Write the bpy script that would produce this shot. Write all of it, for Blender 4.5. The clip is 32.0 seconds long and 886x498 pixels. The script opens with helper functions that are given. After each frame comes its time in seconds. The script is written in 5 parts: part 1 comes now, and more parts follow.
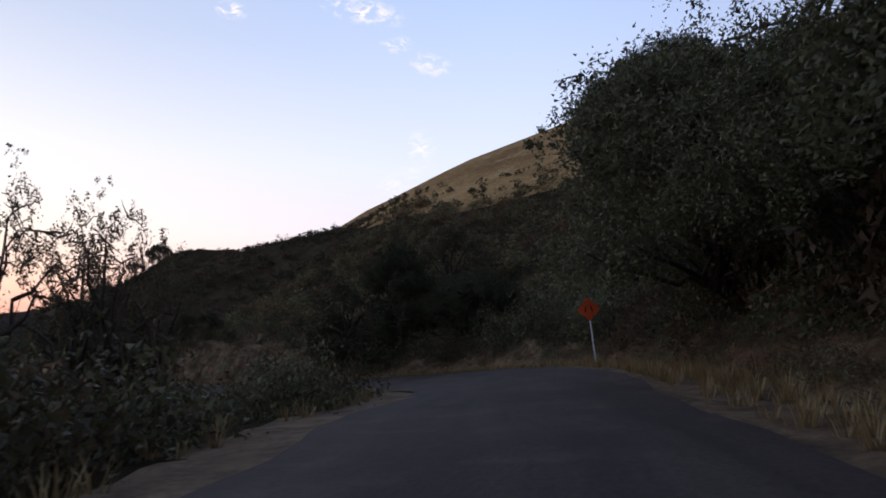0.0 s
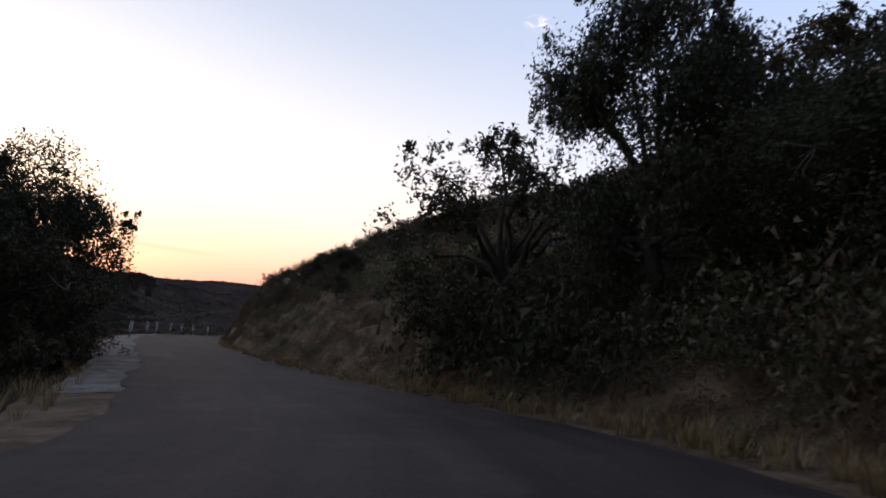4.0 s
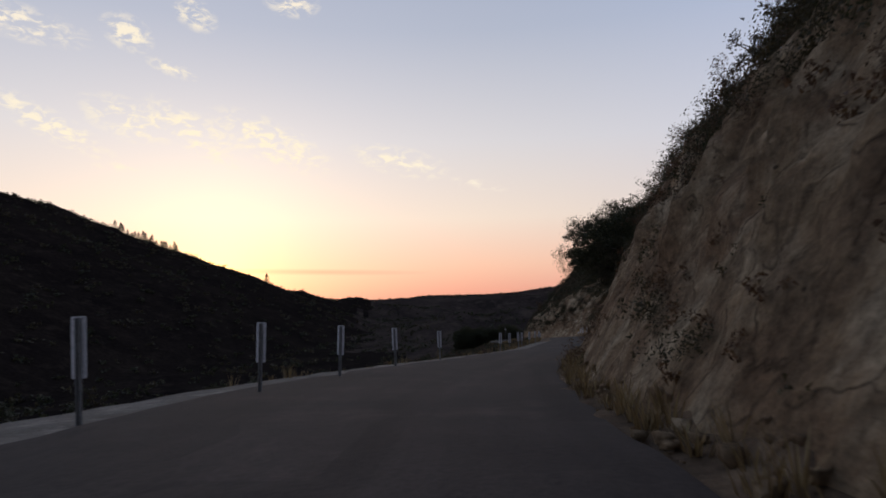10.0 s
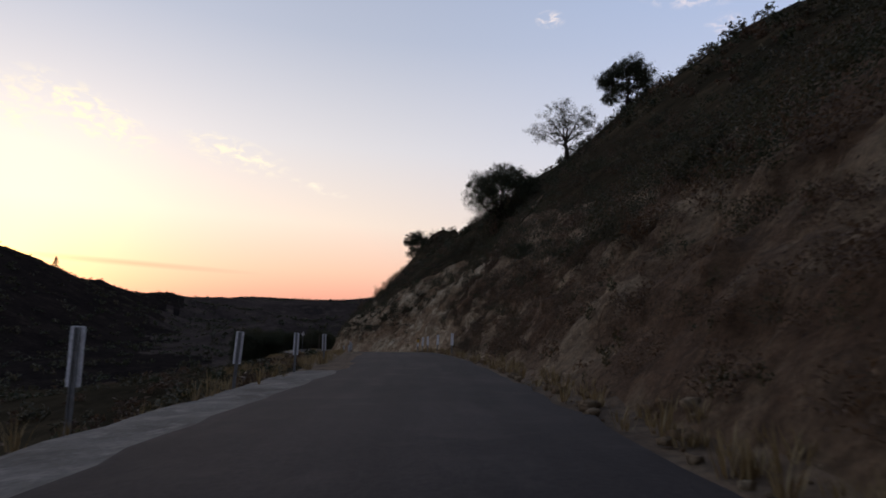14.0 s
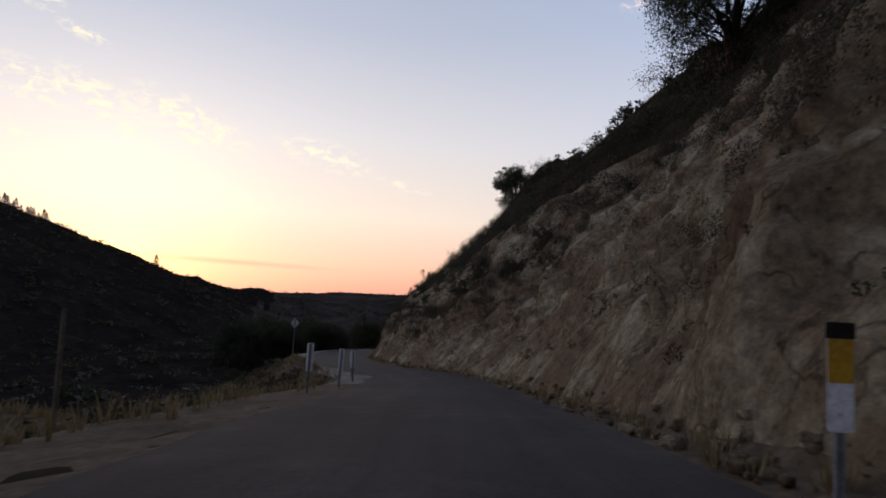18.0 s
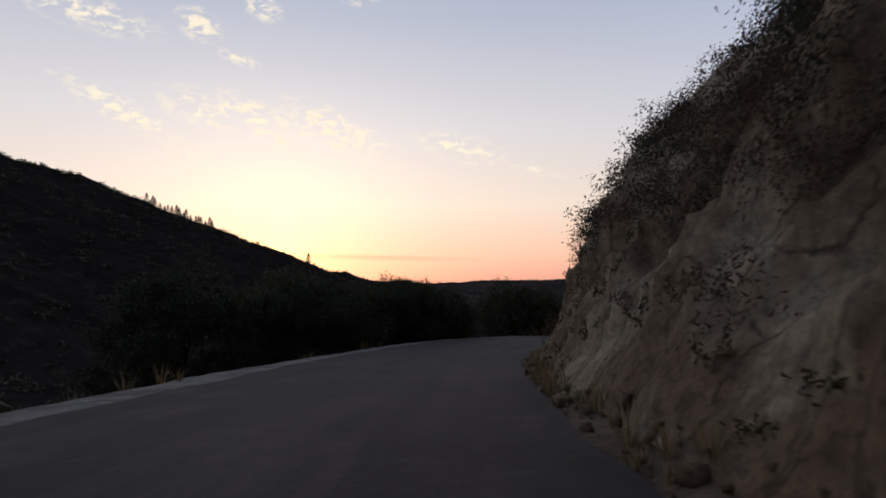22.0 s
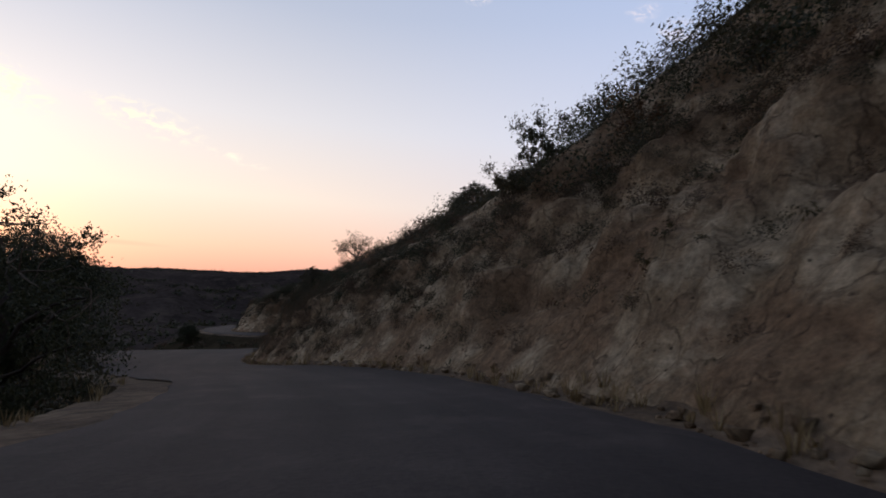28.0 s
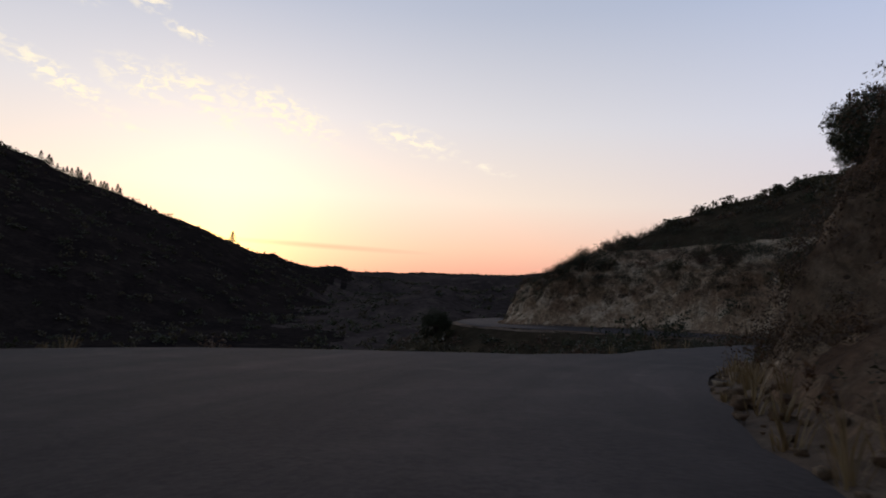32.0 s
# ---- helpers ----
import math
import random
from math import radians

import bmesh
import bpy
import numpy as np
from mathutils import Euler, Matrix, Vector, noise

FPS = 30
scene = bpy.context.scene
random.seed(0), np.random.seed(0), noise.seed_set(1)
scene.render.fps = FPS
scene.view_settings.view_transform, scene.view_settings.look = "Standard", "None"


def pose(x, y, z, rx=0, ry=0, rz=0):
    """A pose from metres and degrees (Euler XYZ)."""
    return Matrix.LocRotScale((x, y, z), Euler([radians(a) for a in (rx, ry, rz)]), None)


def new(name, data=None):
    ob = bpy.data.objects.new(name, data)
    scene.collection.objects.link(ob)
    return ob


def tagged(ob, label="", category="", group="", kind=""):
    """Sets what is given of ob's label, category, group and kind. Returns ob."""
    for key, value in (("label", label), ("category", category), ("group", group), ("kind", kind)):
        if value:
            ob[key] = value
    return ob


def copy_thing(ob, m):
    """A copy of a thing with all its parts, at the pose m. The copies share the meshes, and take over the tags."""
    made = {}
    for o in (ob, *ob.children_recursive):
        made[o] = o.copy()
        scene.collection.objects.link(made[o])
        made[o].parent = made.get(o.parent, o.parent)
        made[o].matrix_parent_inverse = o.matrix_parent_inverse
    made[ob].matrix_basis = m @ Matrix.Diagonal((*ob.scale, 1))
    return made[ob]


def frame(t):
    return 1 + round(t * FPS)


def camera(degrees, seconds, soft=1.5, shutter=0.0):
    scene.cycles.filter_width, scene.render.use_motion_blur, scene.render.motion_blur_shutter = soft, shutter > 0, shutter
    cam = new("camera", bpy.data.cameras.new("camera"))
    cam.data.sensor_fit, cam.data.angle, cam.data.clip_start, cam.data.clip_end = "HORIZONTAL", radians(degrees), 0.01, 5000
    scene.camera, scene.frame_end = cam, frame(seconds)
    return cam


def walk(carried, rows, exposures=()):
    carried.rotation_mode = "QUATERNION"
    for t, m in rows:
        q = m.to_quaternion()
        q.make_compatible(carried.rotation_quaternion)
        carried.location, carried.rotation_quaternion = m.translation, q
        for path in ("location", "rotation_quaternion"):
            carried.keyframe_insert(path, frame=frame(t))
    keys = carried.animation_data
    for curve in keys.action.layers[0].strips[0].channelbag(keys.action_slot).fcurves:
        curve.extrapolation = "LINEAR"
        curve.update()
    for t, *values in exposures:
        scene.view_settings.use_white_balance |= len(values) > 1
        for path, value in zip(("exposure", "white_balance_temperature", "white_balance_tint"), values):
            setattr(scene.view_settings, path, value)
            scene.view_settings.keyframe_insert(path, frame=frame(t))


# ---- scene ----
from mathutils import kdtree

# ---- camera ----
cam = camera(73.0, 32.0, 1.7, 0.12)
PATH = [
    (0.0, pose(0.00, 0.00, 0.00, 96.12, 0.44, -53.54)),
    (0.5, pose(4.09, 2.82, -0.24, 96.61, -1.81, -59.25)),
    (1.0, pose(8.44, 5.35, -0.48, 96.47, -4.39, -63.39)),
    (1.5, pose(12.92, 7.76, -0.76, 96.84, -5.53, -63.63)),
    (2.0, pose(17.38, 10.33, -1.12, 95.76, -8.84, -59.57)),
    (2.5, pose(21.68, 13.31, -1.57, 94.77, -11.80, -53.73)),
    (3.0, pose(25.68, 16.87, -2.13, 94.06, -13.39, -45.35)),
    (3.5, pose(29.24, 21.11, -2.75, 94.66, -11.70, -36.81)),
    (4.0, pose(32.19, 26.01, -3.39, 95.32, -6.42, -27.03)),
    (4.5, pose(34.39, 31.44, -4.03, 96.33, -3.79, -18.34)),
    (5.0, pose(35.81, 37.19, -4.65, 96.39, -2.57, -10.08)),
    (5.5, pose(36.58, 43.11, -5.23, 96.04, -1.88, -4.92)),
    (6.0, pose(36.97, 49.10, -5.77, 95.53, -1.29, -2.82)),
    (6.5, pose(37.19, 55.14, -6.25, 95.02, -0.69, -2.65)),
    (7.0, pose(37.36, 61.24, -6.66, 94.78, -0.09, -1.99)),
    (7.5, pose(37.51, 67.42, -7.04, 95.40, 0.92, -2.28)),
    (8.0, pose(37.66, 73.66, -7.42, 94.72, 0.40, -2.12)),
    (8.5, pose(37.82, 79.99, -7.83, 94.27, 0.25, -2.10)),
    (9.0, pose(38.04, 86.41, -8.30, 94.59, -0.05, -2.95)),
    (9.5, pose(38.43, 92.94, -8.82, 93.95, 0.59, -4.80)),
    (10.0, pose(39.12, 99.64, -9.33, 94.35, 1.29, -8.11)),
    (10.5, pose(40.23, 106.50, -9.80, 95.01, 0.89, -11.53)),
    (11.0, pose(41.85, 113.52, -10.26, 94.78, 0.81, -15.96)),
    (11.5, pose(44.04, 120.70, -10.75, 94.89, 0.28, -19.78)),
    (12.0, pose(46.71, 127.98, -11.30, 95.01, 0.65, -22.68)),
    (12.5, pose(49.70, 135.30, -11.89, 94.60, -0.54, -24.06)),
    (13.0, pose(52.86, 142.63, -12.45, 94.57, -1.96, -24.39)),
    (13.5, pose(56.06, 149.96, -12.95, 94.93, -2.41, -24.64)),
    (14.0, pose(59.23, 157.26, -13.41, 95.44, -2.79, -24.16)),
    (14.5, pose(62.29, 164.56, -13.87, 95.94, -3.14, -23.03)),
    (15.0, pose(65.24, 171.87, -14.31, 96.23, -3.42, -22.32)),
    (15.5, pose(68.12, 179.20, -14.75, 96.14, -3.53, -22.10)),
    (16.0, pose(70.92, 186.58, -15.17, 95.49, -3.28, -21.59)),
    (16.5, pose(73.55, 194.02, -15.60, 95.29, -3.32, -19.39)),
    (17.0, pose(75.92, 201.57, -16.05, 96.69, -3.82, -16.87)),
    (17.5, pose(78.06, 209.18, -16.55, 94.90, -4.60, -15.36)),
    (18.0, pose(80.16, 216.78, -17.12, 94.64, -2.61, -16.13)),
    (18.5, pose(82.37, 224.30, -17.80, 93.95, -0.45, -18.50)),
    (19.0, pose(84.64, 231.77, -18.58, 92.55, 1.84, -18.40)),
    (19.5, pose(86.68, 239.29, -19.42, 92.97, 0.62, -14.77)),
    (20.0, pose(88.20, 246.94, -20.20, 93.40, -2.72, -9.48)),
    (20.5, pose(89.11, 254.70, -20.90, 93.99, -2.46, -4.91)),
    (21.0, pose(89.54, 262.52, -21.52, 93.86, -2.43, -1.99)),
    (21.5, pose(89.73, 270.28, -22.09, 93.83, -0.60, -1.36)),
    (22.0, pose(89.93, 277.93, -22.68, 93.16, 0.29, -2.57)),
    (22.5, pose(90.36, 285.44, -23.30, 93.46, 0.60, -5.19)),
    (23.0, pose(91.10, 292.79, -23.93, 93.99, 1.17, -7.73)),
    (23.5, pose(92.21, 299.97, -24.49, 94.97, 0.66, -11.04)),
    (24.0, pose(93.79, 306.94, -24.94, 95.13, 0.31, -15.57)),
    (24.5, pose(95.91, 313.64, -25.31, 95.58, 0.44, -20.74)),
    (25.0, pose(98.62, 319.97, -25.67, 95.92, 0.36, -27.07)),
    (25.5, pose(101.89, 325.87, -26.05, 96.02, -0.48, -33.02)),
    (26.0, pose(105.58, 331.36, -26.46, 96.12, -1.28, -37.58)),
    (26.5, pose(109.51, 336.55, -26.91, 95.99, -1.77, -39.52)),
    (27.0, pose(113.45, 341.61, -27.40, 95.54, -1.97, -39.05)),
    (27.5, pose(117.21, 346.71, -27.93, 94.71, -2.23, -36.33)),
    (28.0, pose(120.60, 351.99, -28.50, 93.57, -3.22, -31.51)),
    (28.5, pose(123.48, 357.51, -29.10, 93.02, -3.99, -25.66)),
    (29.0, pose(125.74, 363.31, -29.73, 92.50, -3.78, -18.76)),
    (29.5, pose(127.33, 369.32, -30.38, 92.74, -3.04, -12.19)),
    (30.0, pose(128.27, 375.43, -31.05, 92.43, -3.58, -6.10)),
    (30.5, pose(128.73, 381.52, -31.77, 92.44, -5.24, -2.73)),
    (31.0, pose(128.94, 387.56, -32.53, 92.27, -6.18, -1.67)),
    (31.5, pose(129.17, 393.53, -33.30, 91.83, -5.69, -2.95)),
    (32.0, pose(129.70, 399.43, -34.05, 92.64, -2.64, -7.91)),
]
STOPS = [(0, .42), (1, .6), (2, .92), (3, .85), (4, .45), (4.5, .35), (6.5, 0), (9, -.12), (11, -.15), (13, 0), (17, 0), (19, .02), (22, -.1), (24, -.22), (25.5, -.2), (28, .1), (30, 0), (32, -.05)]
walk(cam, PATH, [(t_, v_, 6250 if t_ < 3.5 else 6500, 16 if t_ < 3.5 else 15) for t_, v_ in STOPS])

# ---- light: dusk sky, the sun already behind the ridge ----
SUN_AZ, SUN_EL = 12.6, 2.0          # degrees left of +y, above the horizon


def node(nt, kind, **sets):
    nd = nt.nodes.new(kind)
    for k, v in sets.items():
        if k.startswith("i_"):
            nd.inputs[k[2:].replace("_", " ")].default_value = v
        else:
            setattr(nd, k, v)
    return nd


def math_node(nt, op, a, b=None, clamp=False):
    nd = nt.nodes.new("ShaderNodeMath")
    nd.operation, nd.use_clamp = op, clamp
    for i, v in enumerate((a, b)):
        if v is None:
            continue
        if isinstance(v, (int, float)):
            nd.inputs[i].default_value = v
        else:
            nt.links.new(v, nd.inputs[i])
    return nd.outputs[0]


def mix_col(nt, fac, a, b, blend="MIX"):
    nd = nt.nodes.new("ShaderNodeMix")
    nd.data_type, nd.blend_type = "RGBA", blend
    for sock, v in ((nd.inputs[0], fac), (nd.inputs[6], a), (nd.inputs[7], b)):
        if isinstance(v, (int, float)):
            sock.default_value = v
        elif isinstance(v, tuple):
            sock.default_value = (*v, 1)
        else:
            nt.links.new(v, sock)
    return nd.outputs[2]


def ramp(nt, fac, stops, mode="LINEAR"):
    nd = nt.nodes.new("ShaderNodeValToRGB")
    nd.color_ramp.interpolation = mode
    els = nd.color_ramp.elements
    while len(els) < len(stops):
        els.new(0.5)
    for e, (p, c) in zip(els, stops):
        e.position, e.color = p, (*c, 1) if isinstance(c, tuple) else (c, c, c, 1)
    nt.links.new(fac, nd.inputs[0])
    return nd.outputs[0]


def build_world():
    w = bpy.data.worlds.new("dusk_sky")
    scene.world = w
    w.use_nodes = True
    nt = w.node_tree
    nt.nodes.clear()
    co = node(nt, "ShaderNodeTexCoord")
    sep = node(nt, "ShaderNodeSeparateXYZ")
    nt.links.new(co.outputs["Generated"], sep.inputs[0])
    dx, dy, dz = sep.outputs
    el = math_node(nt, "MULTIPLY", math_node(nt, "ARCSINE", dz), 180 / math.pi)
    az = math_node(nt, "MULTIPLY", math_node(nt, "ARCTAN2", dx, dy), 180 / math.pi)
    a, e = radians(SUN_AZ), radians(SUN_EL)
    sun = (-math.sin(a) * math.cos(e), math.cos(a) * math.cos(e), math.sin(e))
    dot = node(nt, "ShaderNodeVectorMath", operation="DOT_PRODUCT")
    nt.links.new(co.outputs["Generated"], dot.inputs[0])
    dot.inputs[1].default_value = sun
    cs = dot.outputs["Value"]
    up = math_node(nt, "DIVIDE", el, 90.0, True)
    warm = ramp(nt, up, [(0, (.80, .36, .27)), (.03, (.88, .54, .40)), (.08, (.85, .73, .61)), (.16, (.68, .68, .69)), (.27, (.44, .50, .605)), (.42, (.31, .387, .54)), (.62, (.14, .19, .29)), (1, (.09, .125, .20))])
    side = ramp(nt, up, [(0, (.62, .45, .50)), (.06, (.66, .58, .66)), (.15, (.61, .66, .80)), (.30, (.41, .52, .74)), (.42, (.30, .40, .61)), (.62, (.12, .19, .31)), (1, (.09, .125, .20))])
    back = ramp(nt, up, [(0, (.11, .095, .11)), (.1, (.17, .15, .17)), (.3, (.13, .15, .20)), (1, (.09, .125, .20))])
    # how far round from the sun
    round_ = math_node(nt, "SUBTRACT", az, -SUN_AZ)
    round_ = math_node(nt, "ABSOLUTE", round_)
    f1 = node(nt, "ShaderNodeMapRange", interpolation_type="SMOOTHSTEP")
    nt.links.new(round_, f1.inputs[0])
    f1.inputs[1].default_value, f1.inputs[2].default_value = 22, 78
    f2 = node(nt, "ShaderNodeMapRange", interpolation_type="SMOOTHSTEP")
    nt.links.new(round_, f2.inputs[0])
    f2.inputs[1].default_value, f2.inputs[2].default_value = 70, 150
    sky = mix_col(nt, f1.outputs[0], warm, side)
    sky = mix_col(nt, f2.outputs[0], sky, back)
    pos = math_node(nt, "MAXIMUM", cs, 0.0)
    for power, col, k in ((9, (.95, .86, .74), .14), (60, (1.0, .82, .38), .22), (260, (1.0, .74, .10), .25), (900, (1.0, .72, .06), .9)):
        g = math_node(nt, "MULTIPLY", math_node(nt, "POWER", pos, float(power)), k)
        sky = mix_col(nt, g, sky, col, "ADD")
    # clouds: thin bright streaks, each a soft lozenge broken up by noise
    flat = node(nt, "ShaderNodeCombineXYZ")
    nt.links.new(az, flat.inputs[0])
    nt.links.new(el, flat.inputs[1])
    grain = node(nt, "ShaderNodeTexNoise", i_Scale=1.15, i_Detail=9.0, i_Roughness=.62, i_Distortion=.6)
    slant = node(nt, "ShaderNodeMapping", vector_type="POINT")
    slant.inputs["Rotation"].default_value = (0, 0, radians(28))
    slant.inputs["Scale"].default_value = (.62, 1.25, 1)
    nt.links.new(flat.outputs[0], slant.inputs[0])
    nt.links.new(slant.outputs[0], grain.inputs["Vector"])
    broken = ramp(nt, grain.outputs[0], [(.43, 0.0), (.66, 1.0)], "EASE")
    total = None
    for (ca, ce, wa, we, turn, k) in CLOUDS:
        mp = node(nt, "ShaderNodeMapping", vector_type="TEXTURE")
        mp.inputs["Location"].default_value = (ca, ce, 0)
        mp.inputs["Rotation"].default_value = (0, 0, radians(turn))
        mp.inputs["Scale"].default_value = (wa * 1.15, we * 1.2, 1)
        gr = node(nt, "ShaderNodeTexGradient", gradient_type="SPHERICAL")
        nt.links.new(flat.outputs[0], mp.inputs[0])
        nt.links.new(mp.outputs[0], gr.inputs[0])
        v = math_node(nt, "MULTIPLY", gr.outputs[1], k * 2.2)
        total = v if total is None else math_node(nt, "ADD", total, v)
    cloud = math_node(nt, "MULTIPLY", math_node(nt, "MULTIPLY", total, broken), 1.0, True)
    near = ramp(nt, cs, [(.3, (.92, .80, .82)), (.8, (1.0, .90, .80)), (.96, (1.0, .93, .70))])
    sky = mix_col(nt, cloud, sky, near)
    # a long thin dusky bar low over the horizon
    mp = node(nt, "ShaderNodeMapping", vector_type="TEXTURE")
    mp.inputs["Location"].default_value = (-3.5, 2.35, 0)
    mp.inputs["Rotation"].default_value = (0, 0, radians(-1.3))
    mp.inputs["Scale"].default_value = (11.0, .33, 1)
    gr = node(nt, "ShaderNodeTexGradient", gradient_type="QUADRATIC_SPHERE")
    nt.links.new(flat.outputs[0], mp.inputs[0])
    nt.links.new(mp.outputs[0], gr.inputs[0])
    bar = math_node(nt, "MULTIPLY", math_node(nt, "POWER", gr.outputs[1], .45), .55, True)
    sky = mix_col(nt, bar, sky, (.50, .30, .28))
    nish = node(nt, "ShaderNodeTexSky", sky_type="NISHITA", sun_disc=False, sun_elevation=radians(SUN_EL), sun_rotation=radians(-SUN_AZ))
    sky = mix_col(nt, .02, sky, nish.outputs[0], "ADD")
    bg = node(nt, "ShaderNodeBackground")
    bg.inputs[1].default_value = 1.0
    nt.links.new(sky, bg.inputs[0])
    out = node(nt, "ShaderNodeOutputWorld")
    nt.links.new(bg.outputs[0], out.inputs[0])


# azimuth (right of +y), elevation, half width, half height, tilt, strength
CLOUDS = [(-28.5, 21.6, 5.6, 1.3, -6, 0.80),
          (-20.0, 22.2, 2.1, 1.3, -20, 0.90),
          (-14.5, 24.4, 1.9, 1.2, -20, 0.90),
          (-16.4, 19.8, 2.1, 0.6, -15, 0.70),
          (-25.6, 14.3, 5.2, 1.1, -25, 0.90),
          (-19.8, 15.3, 3.8, 1.6, -15, 0.75),
          (-14.4, 14.6, 4.6, 1.5, -32, 0.80),
          (-7.7, 14.2, 5.7, 1.8, -22, 0.95),
          (4.3, 12.7, 4.7, 1.3, -12, 0.75),
          (11.8, 10.4, 2.7, 0.5, -12, 0.60),
          (-5.9, 26.2, 2.5, 1.1, 0, 0.80),
          (-20.3, 11.3, 2.2, 0.4, 0, 0.40),
          (-30.9, 16.9, 1.5, 0.4, 0, 0.40),
          (33.4, 26.5, 1.4, 0.7, 0, 0.55),
          (45.8, 27.6, 4.2, 1.1, -8, 0.5),
          (49.1, 25.0, 1.6, .8, 0, 0.4),
          (52.4, 23.2, 2.2, 1.0, -10, 0.38),
          (51.6, 15.6, 1.5, 1.7, 0, 0.3),
          (49.2, 12.4, 2.5, 1.1, 30, 0.25)]
build_world()

# ---- materials ----


def material(name, base, dark, scale=1.0, rough=.9, bump=.3, fine=14.0, light=None, per_object=0.0, tone=None, rugged=0.0):
    """Two tones of a colour broken up at a large and a small scale, with relief."""
    m = bpy.data.materials.new(name)
    m.use_nodes = True
    nt = m.node_tree
    bsdf = nt.nodes["Principled BSDF"]
    bsdf.inputs["Roughness"].default_value = rough
    bsdf.inputs["Specular IOR Level"].default_value = .25 if rough < .99 else 0.0
    co = node(nt, "ShaderNodeTexCoord")
    big = node(nt, "ShaderNodeTexNoise", i_Scale=scale, i_Detail=5.0, i_Roughness=.6)
    small = node(nt, "ShaderNodeTexNoise", i_Scale=scale * fine, i_Detail=4.0, i_Roughness=.65)
    for tex in (big, small):
        nt.links.new(co.outputs["Object"], tex.inputs["Vector"])
    f = ramp(nt, big.outputs[0], [(.36, 0.0), (.64, 1.0)])
    col = mix_col(nt, f, dark, base)
    g = ramp(nt, small.outputs[0], [(.3, .55), (.7, 1.25)])
    col = mix_col(nt, .8, col, g, "MULTIPLY")
    if light:
        pale = node(nt, "ShaderNodeTexNoise", i_Scale=scale * 2.7, i_Detail=6.0, i_Roughness=.7)
        nt.links.new(co.outputs["Object"], pale.inputs["Vector"])
        col = mix_col(nt, ramp(nt, pale.outputs[0], [(.52, 0.0), (.68, .85)]), col, light)
    if per_object:
        info = node(nt, "ShaderNodeObjectInfo")
        col = mix_col(nt, per_object, col, ramp(nt, info.outputs["Random"], tone or [(0, (.4, .4, .35)), (.5, (1, 1, 1)), (1, (1.5, 1.25, .9))]), "MULTIPLY")
    nt.links.new(col, bsdf.inputs["Base Color"])
    if bump:
        b = node(nt, "ShaderNodeBump", i_Strength=bump, i_Distance=.08)
        nt.links.new(small.outputs[0], b.inputs["Height"])
        if rugged:      # knobs, with the shade of their hollows put into the colour
            bed = node(nt, "ShaderNodeMapping")
            bed.inputs["Rotation"].default_value = (.7, .5, .4)
            bed.inputs["Scale"].default_value = (.85, .85, 1.3)
            nt.links.new(co.outputs["Object"], bed.inputs[0])
            knob = node(nt, "ShaderNodeTexNoise", i_Scale=1.5, i_Detail=9.0, i_Roughness=.72, i_Distortion=.5)
            nt.links.new(bed.outputs[0], knob.inputs["Vector"])
            lump = knob.outputs[0]
            toned = mix_col(nt, .9, col, ramp(nt, lump, [(.33, .58), (.5, 1.15), (.66, 1.6)]), "MULTIPLY")
            nt.links.new(toned, bsdf.inputs["Base Color"])
            b2 = node(nt, "ShaderNodeBump", i_Strength=rugged, i_Distance=.30)
            nt.links.new(lump, b2.inputs["Height"])
            nt.links.new(b2.outputs[0], b.inputs["Normal"])
        nt.links.new(b.outputs[0], bsdf.inputs["Normal"])
    return m


def leaf_material(name, a, b, c):
    m = bpy.data.materials.new(name)
    m.use_nodes = True
    nt = m.node_tree
    bsdf = nt.nodes["Principled BSDF"]
    bsdf.inputs["Roughness"].default_value = .6
    bsdf.inputs["Specular IOR Level"].default_value = .3
    geo = node(nt, "ShaderNodeNewGeometry")
    info = node(nt, "ShaderNodeObjectInfo")
    col = ramp(nt, geo.outputs["Random Per Island"], [(0, a), (.55, b), (1, c)])
    col = mix_col(nt, .7, col, ramp(nt, info.outputs["Random"], [(0, (.65, .7, .6)), (.6, (1, 1, 1)), (1, (1.35, 1.15, .85))]), "MULTIPLY")
    nt.links.new(col, bsdf.inputs["Base Color"])
    tr = node(nt, "ShaderNodeBsdfTranslucent")
    nt.links.new(col, tr.inputs[0])
    mx = node(nt, "ShaderNodeMixShader")
    mx.inputs[0].default_value = .25
    nt.links.new(bsdf.outputs[0], mx.inputs[1])
    nt.links.new(tr.outputs[0], mx.inputs[2])
    nt.links.new(mx.outputs[0], nt.nodes["Material Output"].inputs[0])
    return m


M_ASPHALT = material("asphalt", (.050, .038, .034), (.033, .025, .023), .22, .85, .25, 60.0, light=(.066, .051, .044))


